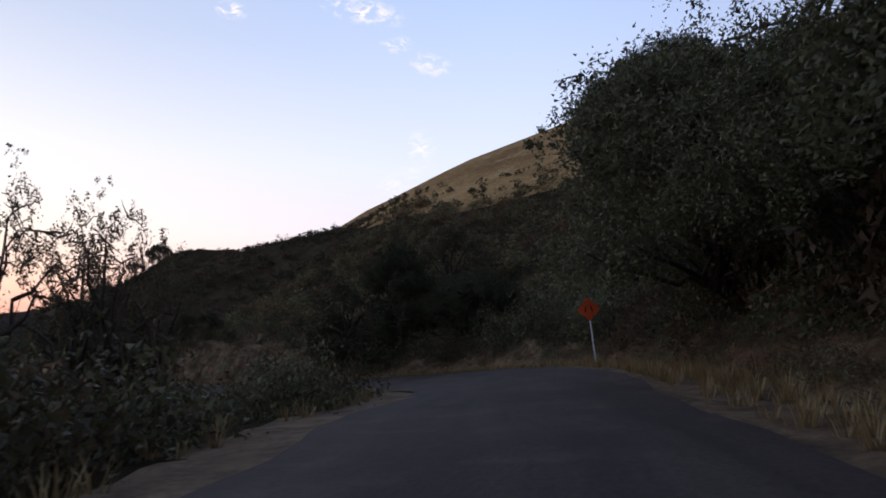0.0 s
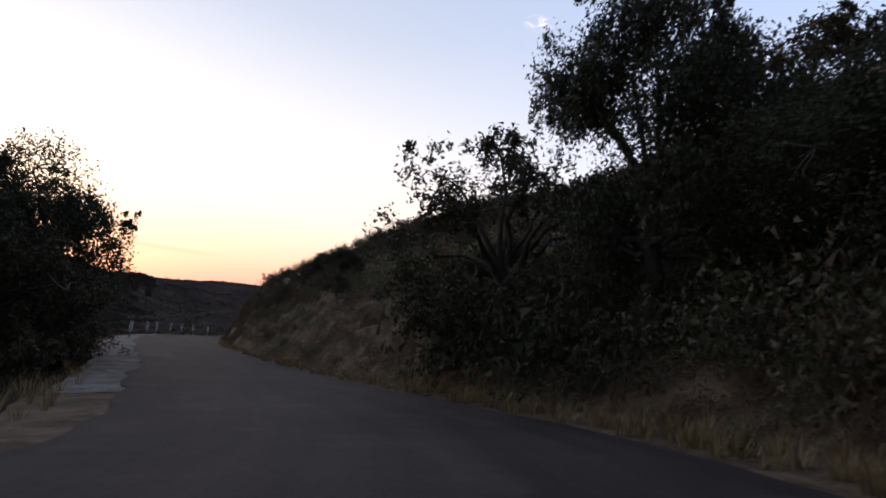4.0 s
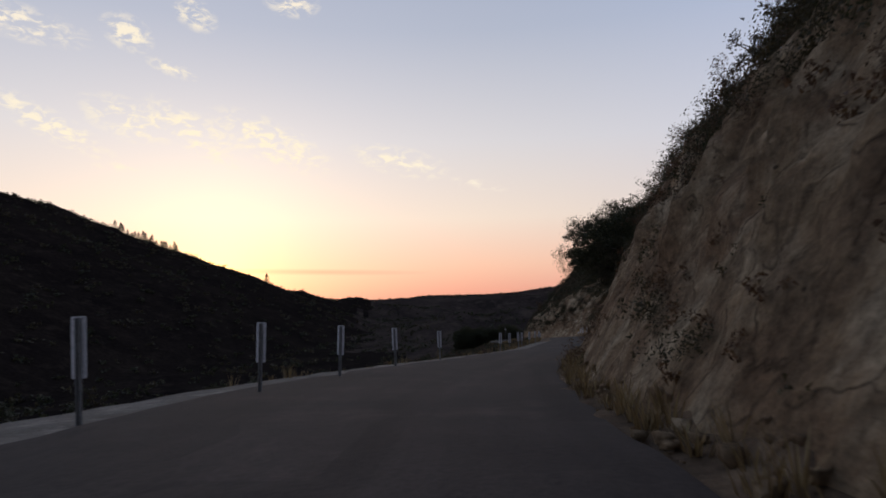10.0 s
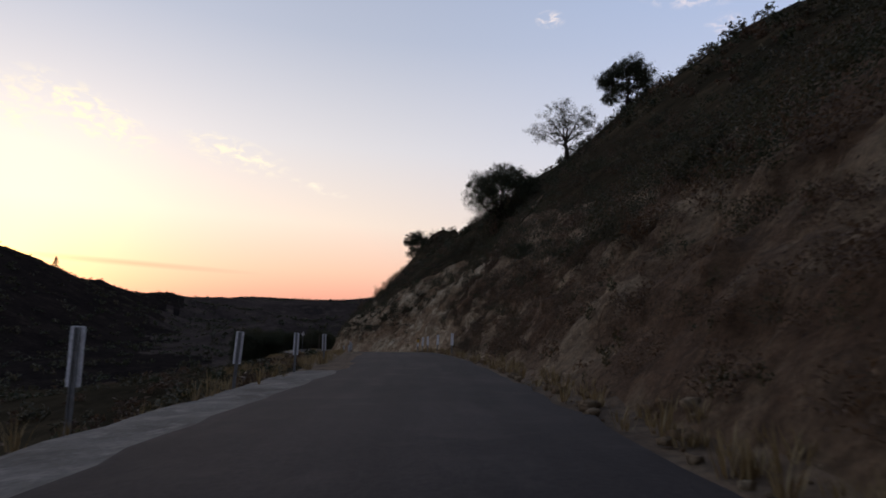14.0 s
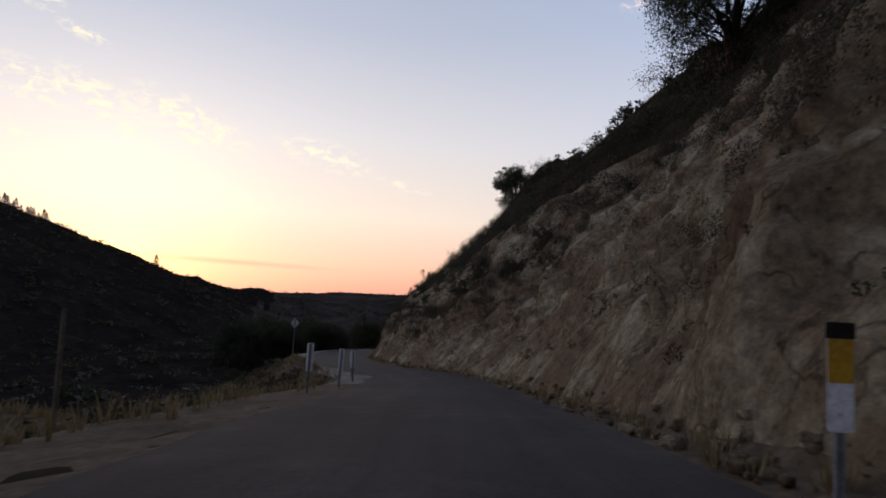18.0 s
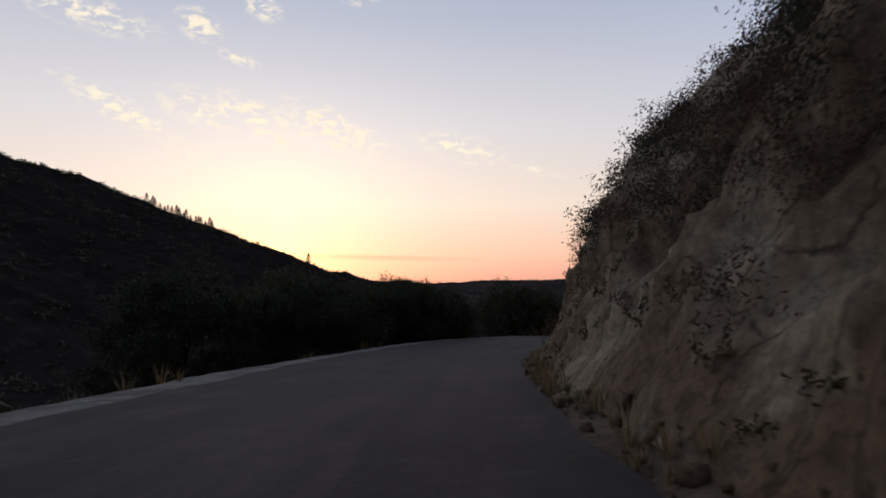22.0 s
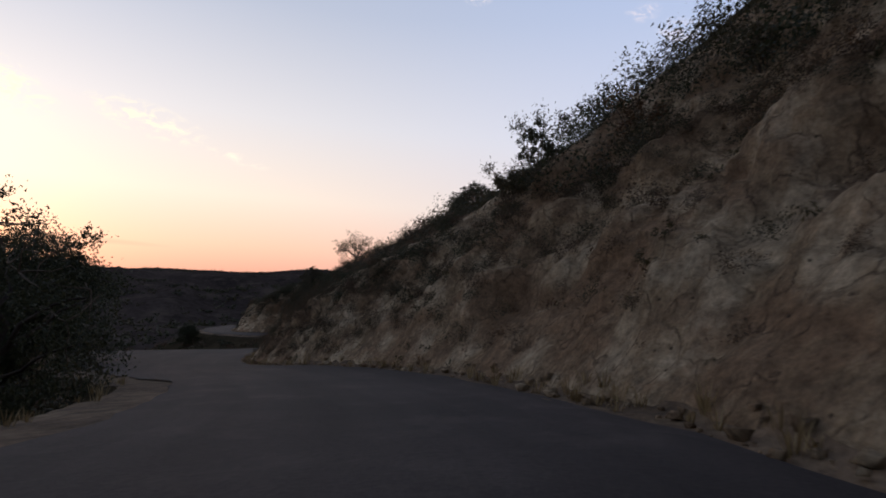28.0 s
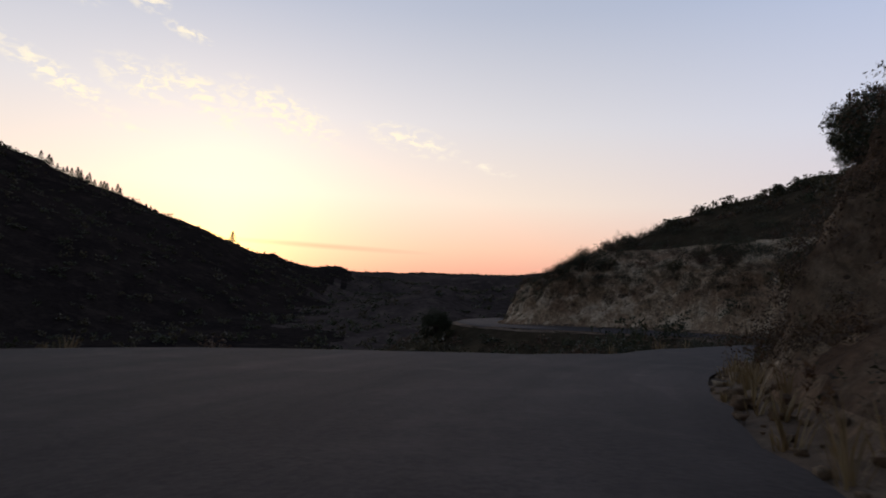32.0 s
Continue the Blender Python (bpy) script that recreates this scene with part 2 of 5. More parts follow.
def asphalt_tracks(m):
    """Long faint streaks and worn wheel tracks along the road, by its own length and width."""
    nt = m.node_tree
    bsdf = nt.nodes["Principled BSDF"]
    old = bsdf.inputs["Base Color"].links[0].from_socket
    uv = node(nt, "ShaderNodeUVMap", uv_map="along")
    mp = node(nt, "ShaderNodeMapping")
    mp.inputs["Scale"].default_value = (1.1, .045, 1)
    nt.links.new(uv.outputs[0], mp.inputs[0])
    n1 = node(nt, "ShaderNodeTexNoise", i_Scale=1.0, i_Detail=4.0, i_Roughness=.6)
    nt.links.new(mp.outputs[0], n1.inputs["Vector"])
    mp2 = node(nt, "ShaderNodeMapping")
    mp2.inputs["Scale"].default_value = (.5, .16, 1)
    nt.links.new(uv.outputs[0], mp2.inputs[0])
    n2 = node(nt, "ShaderNodeTexVoronoi", i_Scale=1.0)
    n2.distance = "CHEBYCHEV"
    nt.links.new(mp2.outputs[0], n2.inputs["Vector"])
    col = mix_col(nt, .9, old, ramp(nt, n1.outputs[0], [(.3, .68), (.7, 1.32)]), "MULTIPLY")
    sep = node(nt, "ShaderNodeSeparateColor")
    nt.links.new(n2.outputs["Color"], sep.inputs[0])
    col = mix_col(nt, .8, col, ramp(nt, sep.outputs[0], [(0, .82), (.7, 1.0), (.93, 1.0), (.95, 1.22)]), "MULTIPLY")
    nt.links.new(col, bsdf.inputs["Base Color"])


asphalt_tracks(M_ASPHALT)
M_GRAVEL = material("pale_gravel", (.25, .22, .185), (.13, .11, .09), .6, .95, .6, 26.0, light=(.35, .31, .265))
M_DIRT = material("dry_dirt", (.145, .096, .058), (.080, .053, .033), .35, .95, .6, 18.0, light=(.185, .13, .08), rugged=.5)


def rock_material(name, dark, base, pale, stain, crack=.8):
    """Crumbling rock: upright gullies of three tones, stained patches, a net of cracks, pits and grit; shade in the
    hollows is part of the colour.
    """
    m = bpy.data.materials.new(name)
    m.use_nodes = True
    nt = m.node_tree
    bsdf = nt.nodes["Principled BSDF"]
    bsdf.inputs["Roughness"].default_value = .95
    bsdf.inputs["Specular IOR Level"].default_value = .15
    co = node(nt, "ShaderNodeTexCoord")

    def coords(scale, turn=(0, 0, 0)):
        mp = node(nt, "ShaderNodeMapping")
        mp.inputs["Scale"].default_value = scale
        mp.inputs["Rotation"].default_value = turn
        nt.links.new(co.outputs["Object"], mp.inputs[0])
        return mp.outputs[0]

    def field(kind, vector, **sets):
        tex = node(nt, kind, **sets)
        nt.links.new(vector, tex.inputs["Vector"])
        return tex

    gully = field("ShaderNodeTexNoise", coords((1, 1, .42), (.25, .2, 0)), i_Scale=.55, i_Detail=10.0, i_Roughness=.66, i_Distortion=.15).outputs[0]
    patch = field("ShaderNodeTexNoise", coords((1, 1, 1.6)), i_Scale=.16, i_Detail=7.0, i_Roughness=.66).outputs[0]
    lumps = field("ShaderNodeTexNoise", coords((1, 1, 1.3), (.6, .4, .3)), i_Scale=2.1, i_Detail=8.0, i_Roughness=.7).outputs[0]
    grit = field("ShaderNodeTexNoise", coords((1, 1, 1)), i_Scale=9.0, i_Detail=6.0, i_Roughness=.7).outputs[0]
    warp = node(nt, "ShaderNodeVectorMath", operation="MULTIPLY_ADD")
    wob = field("ShaderNodeTexNoise", coords((1, 1, 1)), i_Scale=.9, i_Detail=4.0)
    nt.links.new(wob.outputs["Color"], warp.inputs[0])
    warp.inputs[1].default_value = (1.6, 1.6, 1.6)
    nt.links.new(coords((1, 1, .7), (.5, .35, 0)), warp.inputs[2])
    net = field("ShaderNodeTexVoronoi", warp.outputs[0], feature="DISTANCE_TO_EDGE", i_Scale=.62).outputs["Distance"]
    cells = field("ShaderNodeTexVoronoi", coords((1, 1, 1.2)), i_Scale=2.6)
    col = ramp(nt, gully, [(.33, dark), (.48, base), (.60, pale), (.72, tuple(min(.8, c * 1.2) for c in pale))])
    col = mix_col(nt, ramp(nt, patch, [(.47, 0.0), (.58, .85)]), col, stain)
    col = mix_col(nt, ramp(nt, patch, [(.34, .7), (.44, 0.0)]), col, pale)
    # Soft sky barely shades the relief, so its low parts are coloured darker.
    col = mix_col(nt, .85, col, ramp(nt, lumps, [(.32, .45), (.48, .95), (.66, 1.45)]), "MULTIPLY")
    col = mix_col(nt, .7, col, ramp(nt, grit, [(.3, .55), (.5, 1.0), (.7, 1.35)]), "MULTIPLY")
    thin = math_node(nt, "MULTIPLY", ramp(nt, net, [(0.0, 1.0), (.035, 0.0)]), ramp(nt, lumps, [(.42, 0.0), (.56, crack)]))
    col = mix_col(nt, thin, col, tuple(c * .35 for c in dark))
    # Pits have no depth; their shadow is drawn as dark dots.
    pit = ramp(nt, cells.outputs["Distance"], [(.09, 1.0), (.16, 0.0)])
    chance = node(nt, "ShaderNodeSeparateColor")
    nt.links.new(cells.outputs["Color"], chance.inputs[0])
    pit = math_node(nt, "MULTIPLY", pit, ramp(nt, chance.outputs[0], [(.80, 0.0), (.82, .8)]))
    col = mix_col(nt, pit, col, tuple(c * .3 for c in dark))
    nt.links.new(col, bsdf.inputs["Base Color"])
    last = None
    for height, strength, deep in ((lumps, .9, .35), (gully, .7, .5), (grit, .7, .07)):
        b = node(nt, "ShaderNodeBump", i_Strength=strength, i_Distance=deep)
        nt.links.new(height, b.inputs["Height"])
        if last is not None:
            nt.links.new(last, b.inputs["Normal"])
        last = b.outputs[0]
    nt.links.new(last, bsdf.inputs["Normal"])
    return m


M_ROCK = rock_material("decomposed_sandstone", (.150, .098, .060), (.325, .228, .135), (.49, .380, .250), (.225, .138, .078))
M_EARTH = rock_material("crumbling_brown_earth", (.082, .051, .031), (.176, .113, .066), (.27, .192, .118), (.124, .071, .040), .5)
M_HILL = material("scrub_hillside", (.055, .042, .026), (.030, .025, .016), .05, 1.0, .6, 12.0, light=(.095, .068, .040))
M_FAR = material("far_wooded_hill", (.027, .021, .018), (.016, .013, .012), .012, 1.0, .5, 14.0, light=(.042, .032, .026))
# Grassy range, its tone lifted above the wooded hill to stand in for haze.
M_RANGE = material("far_grassy_hill_hazed", (.072, .055, .047), (.036, .029, .026), .006, 1.0, .5, 16.0, light=(.10, .077, .061))
M_STRAW = material("dry_grass", (.43, .275, .125), (.27, .165, .080), .05, 1.0, .5, 20.0, light=(.52, .36, .19))
M_BARK = material("bark", (.075, .058, .044), (.04, .032, .026), 1.2, .95, .8, 9.0)
M_TWIG = material("dry_twigs", (.17, .13, .095), (.09, .07, .05), 1.5, .95, .3, 9.0)
# Olive leaves lightened: the stronger light on the first bend put into colour.
M_OLIVE_LIT = leaf_material("lit_olive_leaves", (.075, .074, .042), (.135, .130, .074), (.21, .19, .11))
# Green leaves brightened in colour to stand in for light on the near trees.
M_GREEN_LIT = leaf_material("lit_green_leaves", (.062, .065, .036), (.115, .115, .060), (.185, .17, .095))
M_OAK = leaf_material("oak_leaves", (.026, .030, .015), (.045, .050, .024), (.080, .080, .038))
M_SAGE = leaf_material("chaparral_leaves", (.036, .033, .018), (.066, .058, .031), (.108, .090, .048))
M_DRY = leaf_material("dry_shrub_leaves", (.064, .038, .024), (.115, .070, .042), (.172, .114, .068))
M_GRASS = leaf_material("straw_blades", (.19, .125, .06), (.31, .21, .10), (.42, .31, .16))

# ---- the road's line, in stations 20 m apart from 30 m before the start: x, y, height of the surface ----
STATIONS = [(-24.6, -17.2, 0.12), (-8.2, -5.7, -0.83), (8.4, 5.3, -1.78), (25.1, 16.3, -3.34), (35.0, 33.4, -5.55), (37.1, 53.2, -7.40), (37.7, 73.2, -8.69), (38.4, 93.2, -10.14), (41.7, 112.9, -11.52), (48.2, 131.8, -12.91), (56.2, 150.2, -14.26), (63.9, 168.6, -15.41), (71.2, 187.2, -16.51), (77.3, 206.3, -17.65), (82.7, 225.5, -19.22), (87.8, 244.8, -21.30), (89.6, 264.7, -22.99), (90.3, 284.7, -24.54), (93.2, 304.5, -26.09), (100.3, 323.1, -27.16), (111.8, 339.5, -28.49), (122.8, 356.1, -30.24), (128.2, 375.2, -32.33), (129.3, 395.2, -34.81), (135.6, 412.4, -36.01), (149.8, 425.8, -36.86), (164.5, 439.0, -37.78), (158.6, 456.9, -38.73), (146.5, 471.9, -39.70), (148.7, 491.6, -40.65), (157.7, 509.4, -41.35)]
S0, STEP = -30.0, 20.0
S_END = S0 + STEP * (len(STATIONS) - 1)


def table(rows):
    xs, ys = zip(*rows)
    return lambda s: float(np.interp(s, xs, ys))


bank = table([(-30, -.3), (0, -0.3), (20, 6.5), (40, 6.3), (60, 1.5), (80, -0.1), (100, -0.2), (120, -0.7), (140, -0.3), (160, 1.0), (180, 2.1), (200, 2.5), (220, 2.7), (240, 1.9), (260, -0.1), (280, 1.7), (300, 0.3), (320, -0.6), (340, -0.2), (360, 0.9), (380, 1.9), (400, 2.7), (420, 3.9), (440, 2.0), (500, 1.0)])
right_edge = table([(-30, 3), (0, 3), (20, 4), (35, 5.2), (50, 5.2), (62, 4.6), (72, 3.4), (82, 2.3), (95, 2), (150, 2.1), (172, 2.6), (200, 3), (262, 3.2), (281, 3.2), (292, 1.7), (335, 1.6), (365, 2.8), (395, 4.4), (405, 4.2), (425, 2.4), (438, 1.5), (450, 1.9), (462, 2.0), (475, 2.6), (590, 3)])
left_edge = table([(-30, 2.5), (0, 2.5), (30, 3.6), (50, 4.4), (70, 4.6), (87, 5), (116, 5.7), (130, 5.5), (150, 4.0), (172, 3.2), (240, 3.4), (271, 3.2), (279, 2.4), (300, 5.5), (330, 6.6), (350, 6.8), (366, 5.4), (408, 4.2), (424, 5), (432, 8), (438, 12.5), (445, 14), (448, 10.5), (451, 6), (453, 3.4), (456, 2.4), (475, 2.6), (510, 3), (590, 3)])
shoulder = table([(-30, 1.2), (60, 1.4), (116, 2.2), (150, 1.6), (172, 1.5), (290, 1.8), (340, 1.6), (400, 1.4), (446, 1.6), (454, .3), (590, .3)])
verge = table([(-30, 2.5), (30, 2.2), (60, 1.4), (82, .8), (150, .6), (180, .9), (215, .9), (282, .9), (292, .5), (340, .5), (365, .8), (510, .8)])
cut_angle = table([(-30, 35), (20, 36), (60, 38), (80, 46), (105, 58), (150, 56), (180, 47), (222, 48), (245, 57), (265, 52), (282, 47), (296, 58), (330, 57), (350, 56), (368, 55), (400, 53), (425, 54), (445, 54), (470, 48), (500, 52), (590, 50)])
cut_height = table([(-30, 2), (20, 1.6), (55, 2), (75, 3.5), (90, 4.8), (97, 5.0), (101, 4.0), (106, 3.9), (113, 5.2), (119, 7.2), (150, 8), (180, 6), (222, 5), (245, 8), (256, 10), (262, 16), (274, 16), (281, 10.5), (290, 7.5), (300, 5.6), (315, 5.8), (330, 6.4), (341, 7.6), (349, 12.0), (362, 15.0), (376, 14), (395, 11), (410, 8), (425, 5), (442, 6), (452, 5), (475, 5), (495, 7), (530, 5.5), (590, 5)])
hill_angle = table([(-30, 16), (20, 18), (60, 18), (82, 19), (95, 18), (105, 17), (112, 22), (125, 36), (145, 46), (165, 47), (200, 47.5), (240, 53), (285, 52), (310, 46), (338, 48), (348, 56), (365, 60), (385, 58), (400, 54), (410, 45), (418, 34), (445, 34), (460, 31), (475, 29), (530, 28), (590, 28)])
hill_cap = table([(-30, 62), (120, 60), (160, 50), (190, 44), (300, 44), (330, 48), (345, 32), (390, 34), (412, 55), (590, 62)])
hill_reach = table([(-30, 40), (60, 40), (100, 38), (140, 29), (180, 37), (220, 47), (280, 80), (330, 75), (430, 70), (470, 65), (590, 70)])
drop_angle = table([(-30, 12), (20, 10), (60, 14), (90, 28), (150, 33), (190, 30), (215, 10), (255, 12), (280, 12), (292, 14), (301, 28), (350, 26), (400, 26), (440, 24), (470, 16), (500, 26), (590, 26)])


def station(s):
    """Point of the road's line at s, its heading as a unit vector and the one to its right."""
    f = min(max((s - S0) / STEP, 0.0), len(STATIONS) - 1.0001)
    i = int(f)
    h = f - i
    p0, p1, p2, p3 = (Vector(STATIONS[min(max(j, 0), len(STATIONS) - 1)]) for j in (i - 1, i, i + 1, i + 2))
    p = .5 * (2 * p1 + (p2 - p0) * h + (2 * p0 - 5 * p1 + 4 * p2 - p3) * h * h + (3 * p1 - p0 - 3 * p2 + p3) * h ** 3)
    d = .5 * ((p2 - p0) + 2 * h * (2 * p0 - 5 * p1 + 4 * p2 - p3) + 3 * h * h * (3 * p1 - p0 - 3 * p2 + p3))
    d.z = 0
    d.normalize()
    return p, d, Vector((d.y, -d.x, 0))


def fbm(x, y, z, octaves=4):
    return noise.fractal(Vector((x, y, z)), 1.0, 2.0, octaves)


def profile(s, l):
    """Height over the road's line at l metres to its right."""
    tilt = math.tan(radians(bank(s)))
    r, le = right_edge(s), left_edge(s)
    if -le <= l <= r:
        return l * tilt
    if l > r:
        base = r * tilt
        c0 = r + verge(s)
        if l < c0:
            return base + .12 * (l - r) / max(c0 - r, .1)
        d = l - c0
        run = cut_height(s) / math.tan(radians(cut_angle(s)))
        if d < run:
            return base + .12 + d * math.tan(radians(cut_angle(s)))
        e = d - run
        k = hill_reach(s)
        top = cut_height(s) + math.tan(radians(hill_angle(s))) * k * (1 - math.exp(-e / k))
        return base + .12 + top
    base = -le * tilt
    w = shoulder(s)
    if l > -le - w:
        return base - .1 * (-le - l) / w
    e = -le - w - l
    return base - .1 - math.tan(radians(drop_angle(s))) * 130 * (1 - math.exp(-e / 130)) * min(1, e / 4 + .3)


def at(s, l, up=0.0):
    p, d, n = station(s)
    q = p + n * l
    q.z = p.z + profile(s, l) + up
    return q


# nearest station lookup for the open ground
FINE = [S0 + .5 * i for i in range(int((S_END - S0) * 2) + 1)]
LINE = kdtree.KDTree(len(FINE))
FRAMES = [station(s) for s in FINE]
for i_, fr in enumerate(FRAMES):
    LINE.insert((fr[0].x, fr[0].y, 0), i_)
LINE.balance()


def locate(x, y):
    _, i, dist = LINE.find((x, y, 0))
    p, d, n = FRAMES[i]
    side = (x - p.x) * n.x + (y - p.y) * n.y
    if i in (0, len(FINE) - 1):          # past either end the road's sides run straight on
        over = abs((x - p.x) * d.x + (y - p.y) * d.y)
        return FINE[i], side, p.z - .12 * over
    return FINE[i], math.copysign(dist, side), p.z


RIDGES = [  # crest lines of the hills across the valley: x, y, z; fall per metre
    ([(-2300, 300, 560), (-1500, 1200, 420), (-1130, 1710, 362), (-850, 2000, 282), (-665, 2083, 212), (-480, 2350, 112), (-325, 2609, 52), (-100, 2750, 5), (150, 2850, -30), (420, 2900, -55)], .42),
    ([(-700, 3350, -40), (0, 3500, -14), (500, 3450, -30), (900, 3380, -4), (1300, 3300, -32), (1900, 3000, 0), (2600, 2500, 30)], .25),
    ([(300, 4250, -25), (900, 4200, 5), (1500, 4050, 38), (2100, 3900, 30), (2900, 3500, 60)], .25),
    ([(260, 1500, -60), (700, 1650, -30), (1200, 1700, 0), (1900, 1500, 40)], .30),
]


def far_height(x, y):
    best = -110.0
    for line, fall in RIDGES:
        for (ax, ay, az), (bx, by, bz) in zip(line, line[1:]):
            vx, vy = bx - ax, by - ay
            f = min(max(((x - ax) * vx + (y - ay) * vy) / (vx * vx + vy * vy), 0), 1)
            d = math.hypot(x - ax - f * vx, y - ay - f * vy)
            best = max(best, az + f * (bz - az) - fall * d)
    return best


def golden(x, y):
    d = math.hypot(x - 335, y - 25)
    return 138 - .455 * math.hypot(d, 14)


def ground_height(x, y):
    s, l, z = locate(x, y)
    dist = abs(l) if S0 < s < FINE[-1] else math.hypot(x - STATIONS[-1 if s > 0 else 0][0], y - STATIONS[-1 if s > 0 else 0][1])
    local = z + profile(s, l)
    if l > 0:
        c0 = right_edge(s) + verge(s)
        past = l - c0 - cut_height(s) / math.tan(radians(cut_angle(s)))
        shift = 6.5 * min(1, max(0, 1 - past / 6.0))
        local = z + profile(s, max(l - shift, 0)) - (1.5 if shift > 0 else 0) * min(1, shift)
        cap = hill_cap(s)
        local = min(local, z + cap + 8 * fbm(x / 60, y / 60, 0))
        local -= max(0, dist - 78 + (62 - cap) * 1.7) * .34
    k = min(max((dist - 60) / 260, 0), 1)
    k = k * k * (3 - 2 * k)
    f = far_height(x, y)
    h = max(local, f) if l < 0 else local * (1 - k) + max(f, -70) * k
    if l < 0:
        h = local * (1 - k) + f * k
    lump = min(1, max(0, (dist - 12) / 30))
    h += lump * (1.6 * fbm(x / 18, y / 18, 3) + 5 * k * fbm(x / 90, y / 90, 7) + 12 * k * fbm(x / 400, y / 400, 9))
    crest = golden(x, y)      # the bare golden hill above the first bend
    if l > 14 and y < 160:
        h = max(h, min(crest, z + 3.0 + .62 * (l - 13)))
    return h - (1.6 if -left_edge(s) - shoulder(s) - 9 < l < right_edge(s) + 1 else 0.0)


def mesh_object(name, verts, faces, mats, smooth=True, parent=None, slots=None):
    me = bpy.data.meshes.new(name)
    me.from_pydata(verts, [], faces)
    for m in mats if isinstance(mats, (list, tuple)) else [mats]:
        me.materials.append(m)
    if smooth:
        me.polygons.foreach_set("use_smooth", [True] * len(me.polygons))
    if slots is not None:
        me.polygons.foreach_set("material_index", slots)
    me.update()
    ob = new(name, me)
    ob.parent = parent
    return ob


def grid_faces(nu, nv):
    return [(i * nv + j, i * nv + j + 1, (i + 1) * nv + j + 1, (i + 1) * nv + j) for i in range(nu - 1) for j in range(nv - 1)]


def spread(lo, hi, near_lo, near_hi, step, grow=1.17):
    vals = list(np.arange(near_lo, near_hi, step))
    d, v = step, near_hi
    while v < hi:
        vals.append(v)
        d *= grow
        v += d
    vals.append(hi)
    d, v = step, near_lo
    while v > lo:
        d *= grow
        v -= d
        vals.append(v)
    return sorted(vals)


SHEET_X = spread(-3600, 3600, -60, 220, 3.6, 1.05)
SHEET_Y = spread(-1500, 4750, -60, 580, 3.6, 1.05)
SHEET_Z = np.array([[ground_height(x, y) for y in SHEET_Y] for x in SHEET_X])


def sheet_height(x, y):
    i = min(max(int(np.searchsorted(SHEET_X, x)) - 1, 0), len(SHEET_X) - 2)
    j = min(max(int(np.searchsorted(SHEET_Y, y)) - 1, 0), len(SHEET_Y) - 2)
    u = (x - SHEET_X[i]) / (SHEET_X[i + 1] - SHEET_X[i])
    v = (y - SHEET_Y[j]) / (SHEET_Y[j + 1] - SHEET_Y[j])
    return float((SHEET_Z[i, j] * (1 - u) + SHEET_Z[i + 1, j] * u) * (1 - v) + (SHEET_Z[i, j + 1] * (1 - u) + SHEET_Z[i + 1, j + 1] * u) * v)


def build_ground():
    xs, ys = SHEET_X, SHEET_Y
    verts = [(x, y, float(SHEET_Z[i, j])) for i, x in enumerate(xs) for j, y in enumerate(ys)]
    faces = [tuple(reversed(f)) for f in grid_faces(len(xs), len(ys))]
    slots = []
    for f in faces:
        cx = sum(verts[i][0] for i in f) / 4
        cy = sum(verts[i][1] for i in f) / 4
        s, l, _ = locate(cx, cy)
        straw = l > 0 and cy < 160 and golden(cx, cy) > 25 + 7 * fbm(cx / 22, cy / 22, 1)
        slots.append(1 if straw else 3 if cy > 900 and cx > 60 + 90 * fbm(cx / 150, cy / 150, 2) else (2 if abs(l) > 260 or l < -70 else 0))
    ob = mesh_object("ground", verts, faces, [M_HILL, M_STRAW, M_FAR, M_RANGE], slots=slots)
    tagged(ob, "scrubby hills and a wooded valley rolling to the horizon", "ground", kind="structure")


def ribbon(name, lo, hi, cols, step, mat, lift=0.0, rough_=0.0, s_lo=S0, s_hi=None, taper=0.0):
    s_hi = S_END if s_hi is None else s_hi
    n = int((s_hi - s_lo) / step) + 1
    verts = []
    for i in range(n):
        s = s_lo + i * step
        p, d, nn = station(s)
        a, b = lo(s), hi(s)
        for j in range(cols):
            l = a + (b - a) * j / (cols - 1)
            z = p.z + profile(s, l) + lift
            if rough_:
                z += rough_ * fbm(s * .9, l * 1.3, 2) * (1 - taper * j / (cols - 1))
            verts.append((p.x + nn.x * l, p.y + nn.y * l, z))
    faces = grid_faces(n, cols)
    return mesh_object(name, verts, faces, mat)


def wander(s, k):
    return .35 * fbm(s / 3.1, k, 0) + .5 * fbm(s / 14, k, 5)


